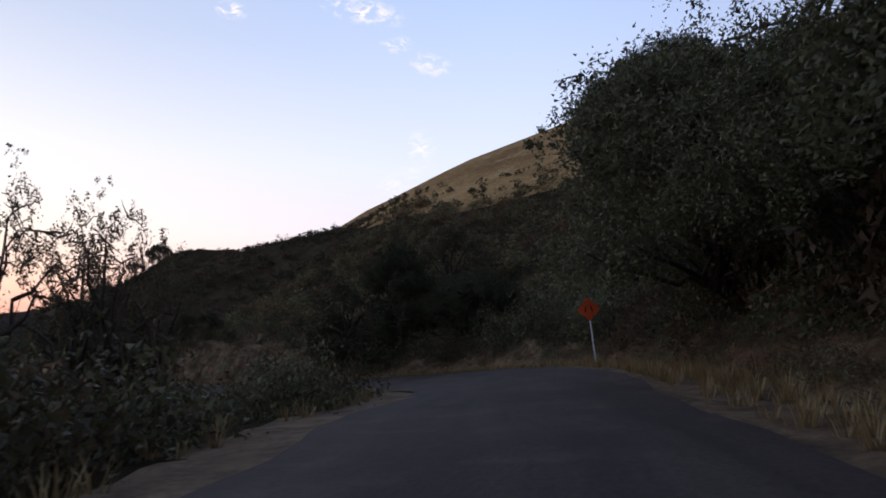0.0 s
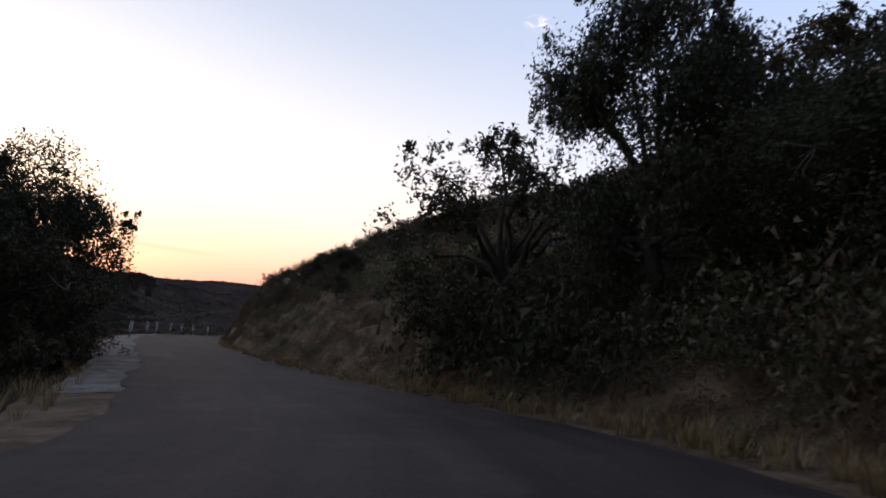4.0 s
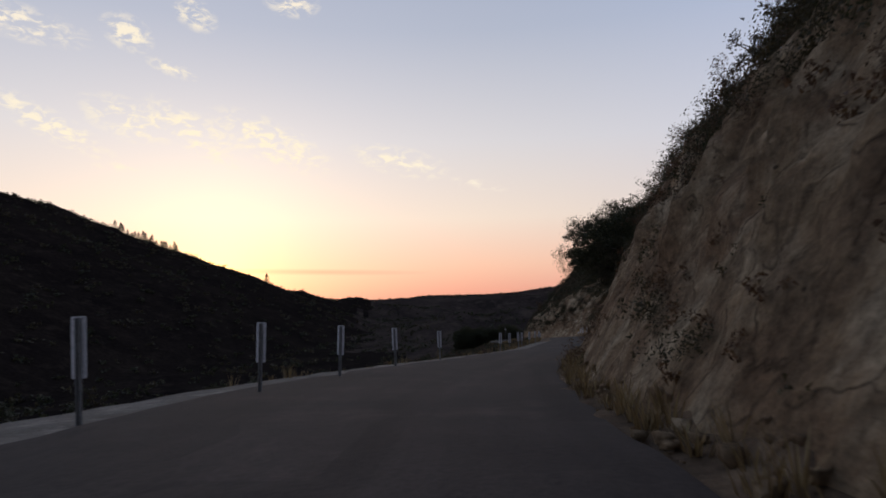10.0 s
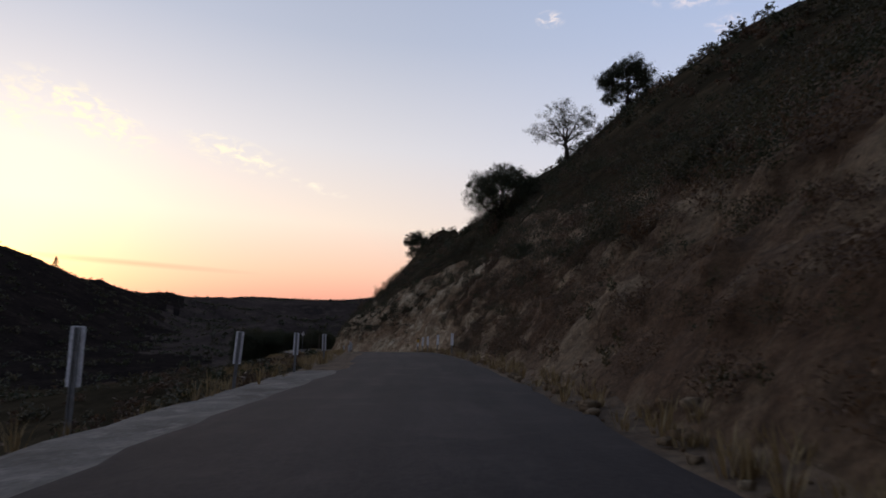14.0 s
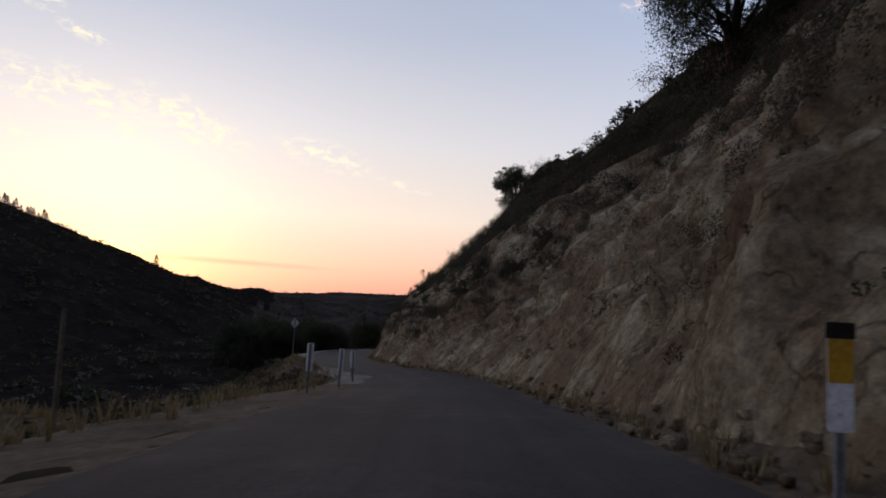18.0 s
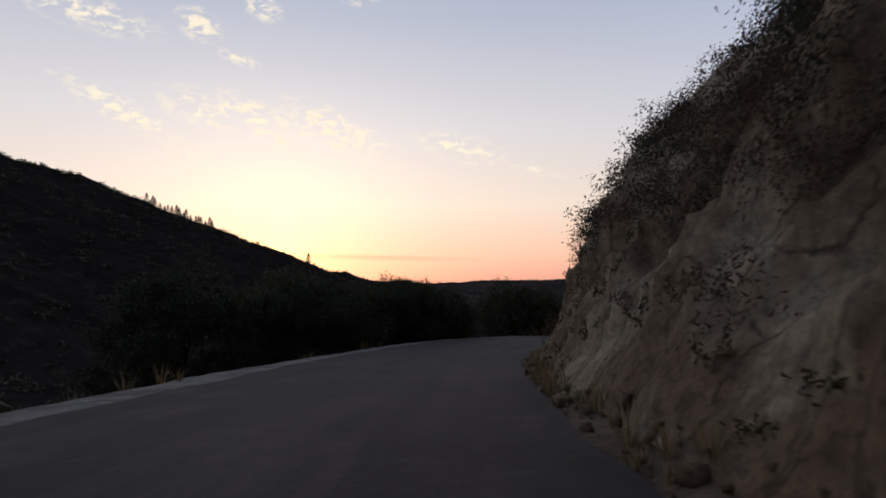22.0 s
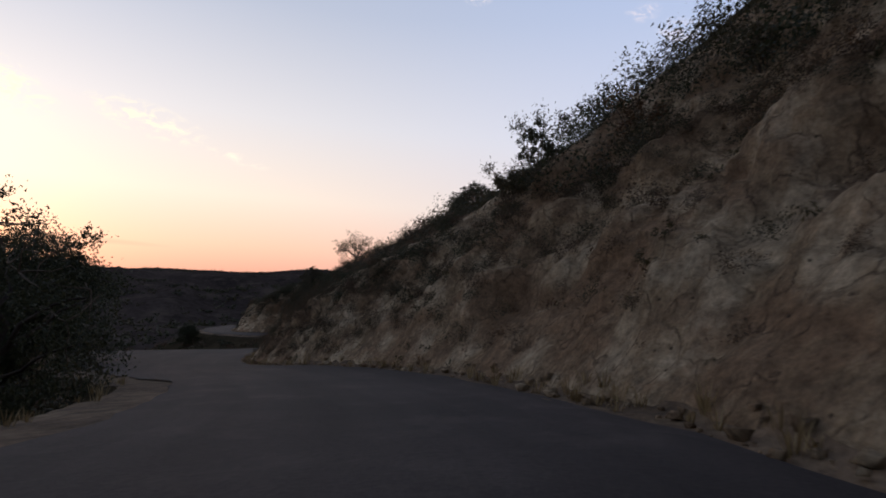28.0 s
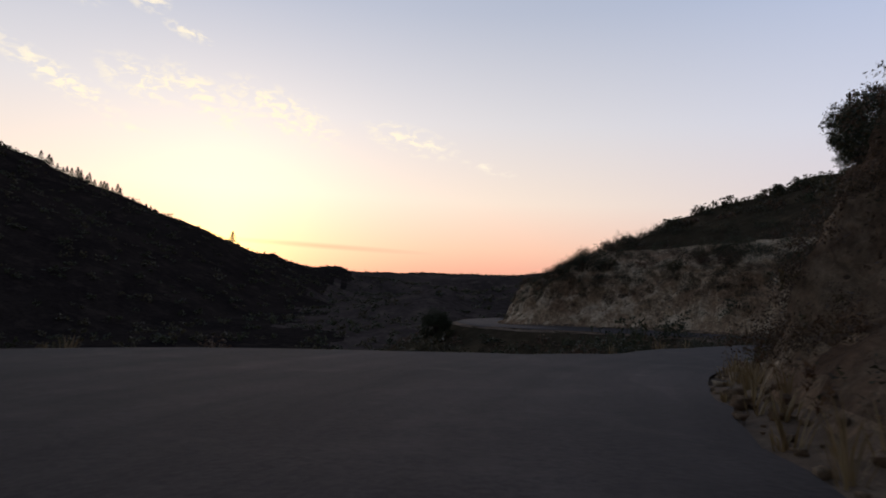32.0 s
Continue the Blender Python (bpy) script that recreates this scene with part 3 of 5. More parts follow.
def build_road():
    ob = ribbon("road", lambda s: -left_edge(s) + wander(s, 1.0), lambda s: right_edge(s) + .6 * wander(s, 9.0), 12, 1.0, M_ASPHALT, .03)
    uv = ob.data.uv_layers.new(name="along")
    cols, n = 12, len(ob.data.vertices) // 12
    us = np.array([(-left_edge(S0 + i * 1.0) + (left_edge(S0 + i * 1.0) + right_edge(S0 + i * 1.0)) * j / 11, i * 1.0) for i in range(n) for j in range(cols)])
    idx = np.zeros(len(ob.data.loops), dtype=np.int32)
    ob.data.loops.foreach_get("vertex_index", idx)
    uv.data.foreach_set("uv", us[idx].ravel())
    tagged(ob, "narrow dark asphalt mountain road with crumbling edges", "road", kind="structure")
    for lo, hi in ((62, 204), (270, 372)):
        ob = ribbon("shoulder_left", lambda s: -left_edge(s) - shoulder(s) - .4 + .8 * wander(s, 4.0), lambda s: -left_edge(s) + 1.2, 10, .8, M_GRAVEL, -.01, .05, lo, hi)
        tagged(ob, "pale gravel shoulder along the drop", "shoulder", kind="structure")
    ob = ribbon("rim_left", lambda s: -left_edge(s) - shoulder(s) - .4 + .8 * wander(s, 4.0), lambda s: -left_edge(s) + 1.2, 10, .8, M_DIRT, -.03, .06, 371.6)
    tagged(ob, "dusty earth rim outside the last bend", "shoulder", kind="structure")
    ob = ribbon("pullout", lambda s: -left_edge(s) - shoulder(s) - .6 + .8 * wander(s, 4.0) - 4.5 * max(0, 1 - abs(s - 240) / 30), lambda s: -left_edge(s) + 1.3, 16, .8, M_DIRT, -.03, .07, 203.6, 270.4)
    tagged(ob, "bare brown earth pullout beside the road", "pullout", kind="structure")
    ob = ribbon("verge_left", lambda s: -left_edge(s) - shoulder(s) - .6 + .8 * wander(s, 4.0), lambda s: -left_edge(s) + 1.0, 9, .8, M_DIRT, -.03, .06, S0, 63)
    tagged(ob, "dusty earth verge with straw along the first straight", "verge", kind="structure")
    ob = ribbon("verge_right", lambda s: right_edge(s) - .45, lambda s: right_edge(s) + verge(s) + .12, 9, .6, M_DIRT, -.03, .09)
    tagged(ob, "dusty dirt verge at the foot of the cut", "verge", kind="structure")
    ob = ribbon("slope_left", lambda s: -left_edge(s) - shoulder(s) - 14, lambda s: -left_edge(s) - shoulder(s) + 1.3, 17, 1.0, M_HILL, -.06, .22, taper=1.0)
    tagged(ob, "dark scrubby slope falling away below the shoulder", "slope", kind="structure")


def cut_surface(s, f, rows_):
    """Point of the cut bank at fraction f of the way from its foot to past its top, roughened into ribs and ledges."""
    p, d, nn = station(s)
    c0 = right_edge(s) + verge(s)
    run = cut_height(s) / math.tan(radians(cut_angle(s)))
    l = c0 + f * (run + 6.5)
    z = profile(s, l)
    q = Vector((p.x + nn.x * l, p.y + nn.y * l, p.z + z))
    lean = min(1, max(0, f * 5)) * (1.0 if f * (run + 6.5) < run else max(.3, 1 - (f * (run + 6.5) - run) / 6))
    ribs = 1.1 * fbm(s / 5.5, z / 16, 1) + .55 * fbm(s / 1.9 + z * .25, z / 4.5, 4) + .32 * fbm(s / .9, z / .9, 8)
    step = .5 * (noise.noise(Vector((s / 9 + z * .12, z / 1.7, 2))))
    edge = noise.ridged_multi_fractal(Vector((s / 6 + z * .1, z / 4.2, 11)), .9, 2.1, 4, 1.0, 2.0) - 1.1
    chunk = noise.voronoi(Vector((s / 2.3 + z * .2, z / 1.9, 6)))[0]
    hard = min(1, max(0, (s - 215) / 40)) if s < 300 else 1.0
    ribs += 1.5 * math.exp(-((s - 250.5 - z * .25) / 1.7) ** 2)     # one proud pale rib
    push = lean * (ribs * (.75 + .35 * hard) + edge * (.25 + .2 * hard) + step * .55 + (.4 + .4 * hard) * max(.2, min(1, 2.2 - 2.2 * f * (run + 6.5) / run)) * (chunk[1] - chunk[0] - .25))
    q += (nn * -.8 + Vector((0, 0, .6))) * push
    return q


def build_cut():
    ds, nv = .36, 66
    n = int((S_END - S0) / ds) + 1
    verts = [cut_surface(S0 + i * ds, j / (nv - 1), nv)[:] for i in range(n) for j in range(nv)]
    faces = grid_faces(n, nv)
    slots = []
    for i in range(n - 1):
        for j in range(nv - 1):
            s = S0 + i * ds
            # Rock just short of 110 lies in shade: darker earth colour stands in.
            slots.append(1 if (s + 22 * fbm(s / 9, j / nv * 3.6, 3) - (j / nv) * 34 < 222 and not 110 + 5 * fbm(s / 5, j / nv * 4, 6) < s < 142 + 5 * fbm(s / 5, j / nv * 4, 8)) or 412 + 9 * fbm(s / 7, j / nv * 4, 4) + (1 - j / nv) * 30 < s < 470 else 0)
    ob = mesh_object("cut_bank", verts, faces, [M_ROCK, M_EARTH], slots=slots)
    tagged(ob, "steep tan sandstone road cut, gullied and crumbling", "rock bank", kind="structure")


build_ground()
build_road()
build_cut()

# ---- plants ----
RNG = np.random.default_rng(7)


def part(name, data, parent, label="", pose_=None):
    ob = new(name, data)
    ob.parent = parent
    if pose_ is not None:
        ob.matrix_basis = pose_
    return tagged(ob, label) if label else ob


def unit(v):
    return v / np.maximum(np.linalg.norm(v, axis=-1, keepdims=True), 1e-9)


def leaf_tris(points, size, rng, aspect=.5, droop=0.0):
    """A pointed leaf for each point, turned at random: vertices and faces."""
    n = len(points)
    a = unit(rng.normal(size=(n, 3)) + np.array([0, 0, -droop]))
    b = unit(np.cross(a, rng.normal(size=(n, 3))))
    s = size * rng.uniform(.6, 1.4, (n, 1))
    v = np.stack([points - a * s + b * s * aspect, points - a * s - b * s * aspect, points + a * s], 1).reshape(-1, 3)
    f = np.arange(n * 3).reshape(n, 3)
    return v, f


def numpy_mesh(name, v, f, mats, slots=None, smooth=False):
    me = bpy.data.meshes.new(name)
    me.vertices.add(len(v))
    me.vertices.foreach_set("co", np.ascontiguousarray(v, dtype=np.float32).ravel())
    k = f.shape[1]
    me.loops.add(len(f) * k)
    me.loops.foreach_set("vertex_index", f.astype(np.int32).ravel())
    me.polygons.add(len(f))
    me.polygons.foreach_set("loop_start", np.arange(0, len(f) * k, k, dtype=np.int32))
    for m in mats:
        me.materials.append(m)
    if slots is not None:
        me.polygons.foreach_set("material_index", slots.astype(np.int32))
    if smooth:
        me.polygons.foreach_set("use_smooth", [True] * len(f))
    me.update(calc_edges=True)
    me.validate()
    return me


def tube(path, radii, sides=6):
    """A tapering tube along a list of points: vertices and quads."""
    path = np.array(path, float)
    n = len(path)
    t = unit(np.gradient(path, axis=0))
    ref = np.where(np.abs(t[:, 2:3]) > .9, [[1.0, 0, 0]], [[0, 0, 1.0]])
    u = unit(np.cross(t, ref))
    w = np.cross(t, u)
    ang = np.linspace(0, 2 * np.pi, sides, endpoint=False)
    v = (path[:, None] + (np.cos(ang)[None, :, None] * u[:, None] + np.sin(ang)[None, :, None] * w[:, None]) * np.array(radii)[:, None, None]).reshape(-1, 3)
    f = np.array([(i * sides + j, i * sides + (j + 1) % sides, (i + 1) * sides + (j + 1) % sides, (i + 1) * sides + j) for i in range(n - 1) for j in range(sides)])
    return v, f


def join(pieces):
    vs, fs, off = [], [], 0
    for v, f in pieces:
        vs.append(v)
        fs.append(f + off)
        off += len(v)
    return np.concatenate(vs), np.concatenate(fs)


def branch(a, b, sag, rng, n=6):
    t = np.linspace(0, 1, n)[:, None]
    p = a + (b - a) * t + np.array([0, 0, sag]) * (t * (1 - t)) * 4
    jit = rng.normal(size=(n, 3)) * np.linalg.norm(b - a) * .035
    jit[0] = 0
    return p + jit


def lobe_points(centre, radius, count, rng, squash=.8):
    """Points in the outer half of an uneven ball."""
    tufts = max(5, count // 45)
    d = unit(rng.normal(size=(tufts, 3)))
    wob = 1 + .28 * np.sin(d[:, 0] * 5 + rng.uniform(0, 6)) * np.cos(d[:, 2] * 4 + rng.uniform(0, 6))
    r = radius * wob * rng.uniform(.12, 1, tufts) ** .42
    mid_ = centre + d * r[:, None] * np.array([1, 1, squash])
    own = rng.integers(0, tufts, count)
    return mid_[own] + rng.normal(size=(count, 3)) * radius * .13


def oak_parts(seed, height, spread_, lobes, leaves, leaf, sparse=1.0, low=.32, hem=0):
    """Meshes of an oak: trunk, limbs and crown."""
    rng = np.random.default_rng(seed)
    lean = rng.normal(size=2) * height * .05
    fork = np.array([lean[0], lean[1], height * low])
    trunk = tube(branch(np.array([0, 0, -1.2]), fork, 0, rng, 7), np.linspace(height * .045, height * .026, 7), 9)
    limbs, clumps, twigs = [], [], []
    for i in range(lobes):
        ang = i * 2.4 + rng.uniform(-.4, .4)
        rad = spread_ * math.sqrt((i + .5) / lobes) * rng.uniform(.75, 1.05)
        top = height * (.97 - .42 * (rad / spread_) ** 2) * rng.uniform(.86, 1.0)
        tip = np.array([lean[0] + rad * math.cos(ang), lean[1] + rad * math.sin(ang), top - height * .10])
        if i % 2 == 0 or lobes < 12:
            limbs.append(tube(branch(fork, tip, height * .05, rng), np.linspace(height * .014, height * .003, 6), 5))
        size = spread_ * rng.uniform(.24, .40)
        for _ in range(3):
            end = tip + unit(rng.normal(size=3)) * size * .8
            twigs.append(tube(branch(tip, end, 0, rng, 4), np.linspace(height * .005, height * .0015, 4), 3))
        clumps.append(lobe_points(tip, size, int(leaves / lobes * rng.uniform(.6, 1.4) * sparse), rng))
        # an outlying sprig breaks the outline
        clumps.append(lobe_points(tip + unit(rng.normal(size=3)) * size * 1.05, size * .38, int(leaves / lobes * .16), rng))
    for i in range(hem):          # low boughs that hang to the ground
        ang = i * 6.28 / hem + rng.uniform(-.3, .3)
        rad = spread_ * rng.uniform(.5, .85)
        tip = np.array([rad * math.cos(ang), rad * math.sin(ang), height * rng.uniform(.14, .48)])
        limbs.append(tube(branch(fork * .7, tip, 0, rng), np.linspace(height * .010, height * .003, 6), 4))
        clumps.append(lobe_points(tip, spread_ * rng.uniform(.26, .38), int(leaves / lobes), rng))
    pts = np.concatenate(clumps)
    v, f = leaf_tris(pts, leaf, rng, .55)
    return trunk, limbs, join(twigs), (v, f)


def make_oak(name, seed, height, spread_, lobes, leaves, leaf, label, leafmat=None, sparse=1.0, low=.32, hem=0):
    trunk, limbs, twigs, crown = oak_parts(seed, height, spread_, lobes, leaves, leaf, sparse, low, hem)
    base = new(name)
    tagged(base, label, "tree")
    part("trunk", numpy_mesh("trunk", *trunk, [M_BARK], smooth=True), base)
    for v, f in limbs:
        part("limb", numpy_mesh("limb", v, f, [M_BARK], smooth=True), base)
    tagged(part("twig_spray", numpy_mesh("twig_spray", *twigs, [M_TWIG], smooth=True), base), kind="stuff")
    part("crown", numpy_mesh("crown", *crown, [leafmat or M_OAK]), base)
    return base


def shrub_arrays(seed, radius, height, leaves, leaf, stems=9):
    rng = np.random.default_rng(seed)
    pts, wood = [], []
    n = 6
    for i in range(n):
        ang = i * 2.4 + rng.uniform(-.5, .5)
        rad = radius * .62 * math.sqrt((i + .3) / n)
        c = np.array([rad * math.cos(ang), rad * math.sin(ang), height * rng.uniform(.42, .72) * (1 - .35 * (rad / radius) ** 2)])
        pts.append(lobe_points(c, radius * rng.uniform(.38, .55), leaves // n, rng, .85 * height / radius / 1.1))
    for i in range(stems):
        ang = rng.uniform(0, 6.28)
        end = np.array([radius * .8 * math.cos(ang), radius * .8 * math.sin(ang), height * rng.uniform(.7, 1.15)])
        wood.append(tube(branch(np.array([.08 * math.cos(ang), .08 * math.sin(ang), -.25]), end, .1, rng, 5), np.linspace(.028, .006, 5) * (.6 + radius * .5), 3))
        pts.append(end + rng.normal(size=(leaves // 40, 3)) * .13)
    p = np.concatenate(pts)
    p[:, 2] = np.maximum(p[:, 2], rng.uniform(-.1, .2, len(p)))
    return leaf_tris(p, leaf, rng), join(wood)


SHRUB_KINDS = [  # seed, radius, height, leaves, leaf, foliage, what it is
    (11, 1.15, 1.35, 2200, .042, M_SAGE, "rounded grey-green chaparral shrub on the slope above the cut"),
    (12, .95, 1.7, 2200, .040, M_OAK, "dark green upright scrub-oak bush on the slope"),
    (13, 1.35, 1.2, 2400, .045, M_SAGE, "spreading dusty green shrub hanging over the bank"),
    (14, .9, .95, 1600, .037, M_DRY, "dry brown buckwheat shrub on the bank"),
    (15, 1.0, 1.25, 1500, .038, M_DRY, "half-dead brown shrub with bare stems"),
]
SHRUBS = []
for seed_, r_, h_, n_, lf_, mat_, lab_ in SHRUB_KINDS:
    (v_, f_), (wv_, wf_) = shrub_arrays(seed_, r_, h_, n_, lf_)
    SHRUBS.append((numpy_mesh("foliage", v_, f_, [mat_]), numpy_mesh("wood", wv_, wf_, [M_TWIG]), lab_))


def place_shrub(where, kind, scale, turn):
    fol, wood, lab = SHRUBS[kind]
    base = new("shrub")
    tagged(base, lab, "shrub", "shrubs along the cut")
    base.matrix_basis = Matrix.Translation(where) @ Matrix.Rotation(turn, 4, "Z") @ Matrix.Diagonal((scale, scale, scale * (.85 + .3 * ((turn * 7) % 1)), 1))
    part("foliage", fol, base)
    tagged(part("wood", wood, base), kind="stuff")


def stuff_plants(name, places, label, leaves, leaf, mats, category="brush"):
    """Many small plants too far or too many to tell apart, in one mesh. places: x, y, z, radius, height, slot."""
    rng = np.random.default_rng(len(places) + 5)
    protos = []
    for i in range(7):
        n = leaves
        tufts = max(6, n // 14)
        d = unit(rng.normal(size=(tufts, 3)))
        d[:, 2] = np.abs(d[:, 2])
        wob = 1 + .35 * np.sin(d[:, 0] * 6 + i) * np.cos(d[:, 1] * 5 - i)
        mid_ = d * (wob * rng.uniform(.15, 1, tufts) ** .5)[:, None]
        own = rng.integers(0, tufts, n)
        p = mid_[own] * rng.uniform(.86, 1.1, (n, 1)) + rng.normal(size=(n, 3)) * .13
        p[:, 2] = np.maximum(p[:, 2], -.12)
        v, f = leaf_tris(p, leaf, rng)
        protos.append((v, f))
    vs, fs, sl_, off = [], [], [], 0
    for k, (x, y, z, r, h, slot) in enumerate(places):
        v, f = protos[k % 7]
        a = rng.uniform(0, 6.28)
        c, s = math.cos(a), math.sin(a)
        q = np.stack([(v[:, 0] * c - v[:, 1] * s) * r + x, (v[:, 0] * s + v[:, 1] * c) * r + y, v[:, 2] * h + z], 1)
        vs.append(q)
        fs.append(f + off)
        sl_.append(np.full(len(f), slot))
        off += len(v)
    ob = new(name, numpy_mesh(name, np.concatenate(vs), np.concatenate(fs), mats, np.concatenate(sl_)))
    return tagged(ob, label, category, kind="stuff")


# Cover raised from 82 to 106 so brush darkens the shaded face.
COVER = table([(-30, .95), (60, .9), (74, .6), (82, .8), (90, .9), (98, .9), (106, .85), (114, .5), (119, .10), (146, .10), (152, .35), (165, .3), (200, .75), (222, 1), (244, 1), (250, .35), (262, .25), (290, .2), (330, .3), (362, .4), (385, .45), (400, .5), (410, .9), (450, .9), (490, .5), (510, .3), (590, .3)])


def scatter():
    rng = np.random.default_rng(21)
    near, mid, far, low, tuft, slope = [], [], [], [], [], []
    s = S0 + 2
    while s < S_END - 2:
        c0 = right_edge(s) + verge(s)
        run = cut_height(s) / math.tan(radians(cut_angle(s)))
        # on the face of the cut
        for _ in range(11 if 205 < s < 247 or 412 < s < 452 else 7 if s < 160 or s > 360 else 5):
            if rng.uniform() < COVER(s):
                f = rng.uniform(.33 if 224 < s < 250 else .04, 1) ** (1 if s < 247 else .75 if s > 380 else .55) * run / (run + 6.5)
                q = cut_surface(s + rng.uniform(-.7, .7), f, 0)
                mid.append((q, rng.uniform(.4, 1.0), 1))
        # along the lip
        for _ in range(2):
            f = (run * rng.uniform(.85, 1.0) + rng.uniform(0, 3)) / (run + 6.5)
            q = cut_surface(s + rng.uniform(-.7, .7), f, 0)
            (near if rng.uniform() < .30 else mid).append((q, rng.uniform(.75, 1.35) * (.6 if 294 < s < 322 or 98 < s < 118 or 415 < s < 450 else 1.45 if 342 < s < 412 else 1), 0))
        # a mat of brush hanging down from the top of the rock
        for _ in range(8 if s > 245 and not 452 < s < 480 else 6 if 86 < s < 152 else 0):
            f = run * (1 - .5 * rng.uniform(0, 1) ** 1.7 * (.5 if 258 < s < 278 else .7 if 112 < s < 152 else 1)) / (run + 6.5)
            q = cut_surface(s + rng.uniform(-.7, .7), f, 0)
            mid.append((q, rng.uniform(.4, .95), 0 if rng.uniform() < .5 else 1))
        # small tufts all over the face
        for _ in range(4 if s > 100 else 0):
            q = cut_surface(s + rng.uniform(-.7, .7), run * rng.uniform(.02, .9) / (run + 6.5), 0)
            tuft.append((q.x, q.y, q.z - .05, rng.uniform(.12, .42)))
        for _ in range(3):
            f = (run + rng.uniform(2.0, 6.3)) / (run + 6.5)
            q = cut_surface(s + rng.uniform(-.7, .7), f, 0)
            mid.append((q, rng.uniform(.7, 1.5) * (.6 if 96 < s < 120 or 412 < s < 450 else 1.35 if 342 < s < 412 else 1), 0))
        # the hillside above
        for _ in range(9):
            l = c0 + run + 5.5 + 60 * rng.uniform(0, 1) ** 1.5
            p, d, n = station(s + rng.uniform(-1, 1))
            x, y = p.x + n.x * l, p.y + n.y * l
            if y < 160 and golden(x, y) > 31 and rng.uniform() < .95:
                continue
            (slope if l < c0 + run + 17 else far).append((x, y, sheet_height(x, y) - .1, rng.uniform(.8, 1.7)))
        # below the road
        for _ in range(4):
            e = 34 * rng.uniform(0, 1) ** 1.6
            l = -left_edge(s) - shoulder(s) - 2.2 - e
            p, d, n = station(s + rng.uniform(-1, 1))
            x, y = p.x + n.x * l, p.y + n.y * l
            z = p.z + profile(s, l) - .1 if e < 10 else sheet_height(x, y)
            low.append((x, y, z, rng.uniform(.5, 1.2)))
        s += 1.15
    return near, mid, far, low, tuft, slope


NEAR, MID, FAR, LOW, TUFTS, SLOPE = scatter()
for i, (q, sc, _) in enumerate(NEAR[:285]):
    place_shrub(q - Vector((0, 0, .12)), (i * 7 + int(sc * 50)) % 5, sc, i * 1.7)
MID += NEAR[285:]
MATS = [M_SAGE, M_OAK, M_DRY]
# Brush at the first bend takes the lightened leaves in place of more light.
MATS_BEND = [M_OLIVE_LIT, M_SAGE, M_DRY]
for lo_, hi_, lab_ in ((-1e9, 100, "dense olive brush, lightened as if lit, over the bank by the first bend"), (100, 220, "dark brush hanging from the steep bank"), (220, 330, "sparse dry brush on the tan rock cut"), (330, 1e9, "brown and green brush along the bank")):
    rows_, face_rows = [], []
    for q, sc, face in MID:
        s_, l_, _z = locate(q.x, q.y)
        if lo_ <= s_ < hi_:
            if face:
                face_rows.append((q.x, q.y, q.z - .1, sc * .80, sc * .80, 2 if RNG.uniform() < (.7 if s_ > 165 else .4) else 0))
            else:
                rows_.append((q.x, q.y, q.z, sc, sc * .95, 2 if RNG.uniform() < .22 else int(RNG.uniform() < .45)))
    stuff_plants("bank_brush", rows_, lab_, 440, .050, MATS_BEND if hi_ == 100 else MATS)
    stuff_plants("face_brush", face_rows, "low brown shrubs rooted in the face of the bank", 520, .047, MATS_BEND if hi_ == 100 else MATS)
stuff_plants("bank_tufts", [(x, y, z, r, r * 1.1, int(RNG.choice(3, p=[.4, .15, .45]))) for x, y, z, r in TUFTS], "small dry tufts rooted in the face of the cut", 70, .12, MATS)
stuff_plants("slope_brush", [(x, y, z, r, r * .9, int(RNG.choice(3, p=[.5, .3, .2]))) for x, y, z, r in SLOPE], "dark chaparral crowning the bank above the cut", 380, .055, MATS)
stuff_plants("hillside_brush", [(x, y, z, r, r * .9, int(RNG.choice(3, p=[.5, .3, .2]))) for x, y, z, r in FAR], "chaparral covering the hillside above the road", 110, .13, MATS)
stuff_plants("valley_brush", [(x, y, z, r, r * .8, int(RNG.choice(3, p=[.45, .2, .35]))) for x, y, z, r in LOW], "dark brush on the slope below the road", 130, .13, MATS)


# ---- thickets crowding the first bend ----


def thicket():
    rng = np.random.default_rng(41)
    rows, upper = [], []
    s = -6.0
    while s < 66:
        c0 = right_edge(s) + verge(s)
        for _ in range(5):
            l = c0 + .9 + 9.5 * rng.uniform(0, 1)
            q = at(s + rng.uniform(-1, 1), l)
            r = rng.uniform(1.1, 2.1) * (.8 if l < c0 + 2.5 else 1.1)
            rows.append((q.x, q.y, q.z - .2, r, r * rng.uniform(1.0, 1.7), int(rng.choice(3, p=[.42, .40, .18]))))
        s += 1.3
    s = -2.0
    while s < 30:
        for _ in range(5):
            l = -left_edge(s) - 2.4 - 7 * rng.uniform(0, 1)
            q = at(s + rng.uniform(-1, 1), l)
            r = rng.uniform(.9, 1.6)
            rows.append((q.x, q.y, q.z - .2, r, r * 1.3, int(rng.choice(3, p=[.4, .4, .2]))))
        s += 1.5
    for _ in range(1500):
        s = rng.uniform(-10, 100)
        l = right_edge(s) + verge(s) + 5 + 58 * rng.uniform(0, 1) ** 1.3
        p, d, n = station(s)
        x, y = p.x + n.x * l, p.y + n.y * l
        if golden(x, y) > 27 + 6 * fbm(x / 22, y / 22, 1) and y < 160:
            continue
        r = rng.uniform(1.2, 2.4)
        upper.append((x, y, sheet_height(x, y) - .2, r, r * rng.uniform(.8, 1.3), int(rng.choice(3, p=[.5, .35, .15]))))
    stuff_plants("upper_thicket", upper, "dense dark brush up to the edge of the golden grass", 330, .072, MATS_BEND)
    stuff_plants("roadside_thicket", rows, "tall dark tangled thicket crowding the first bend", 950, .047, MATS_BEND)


thicket()


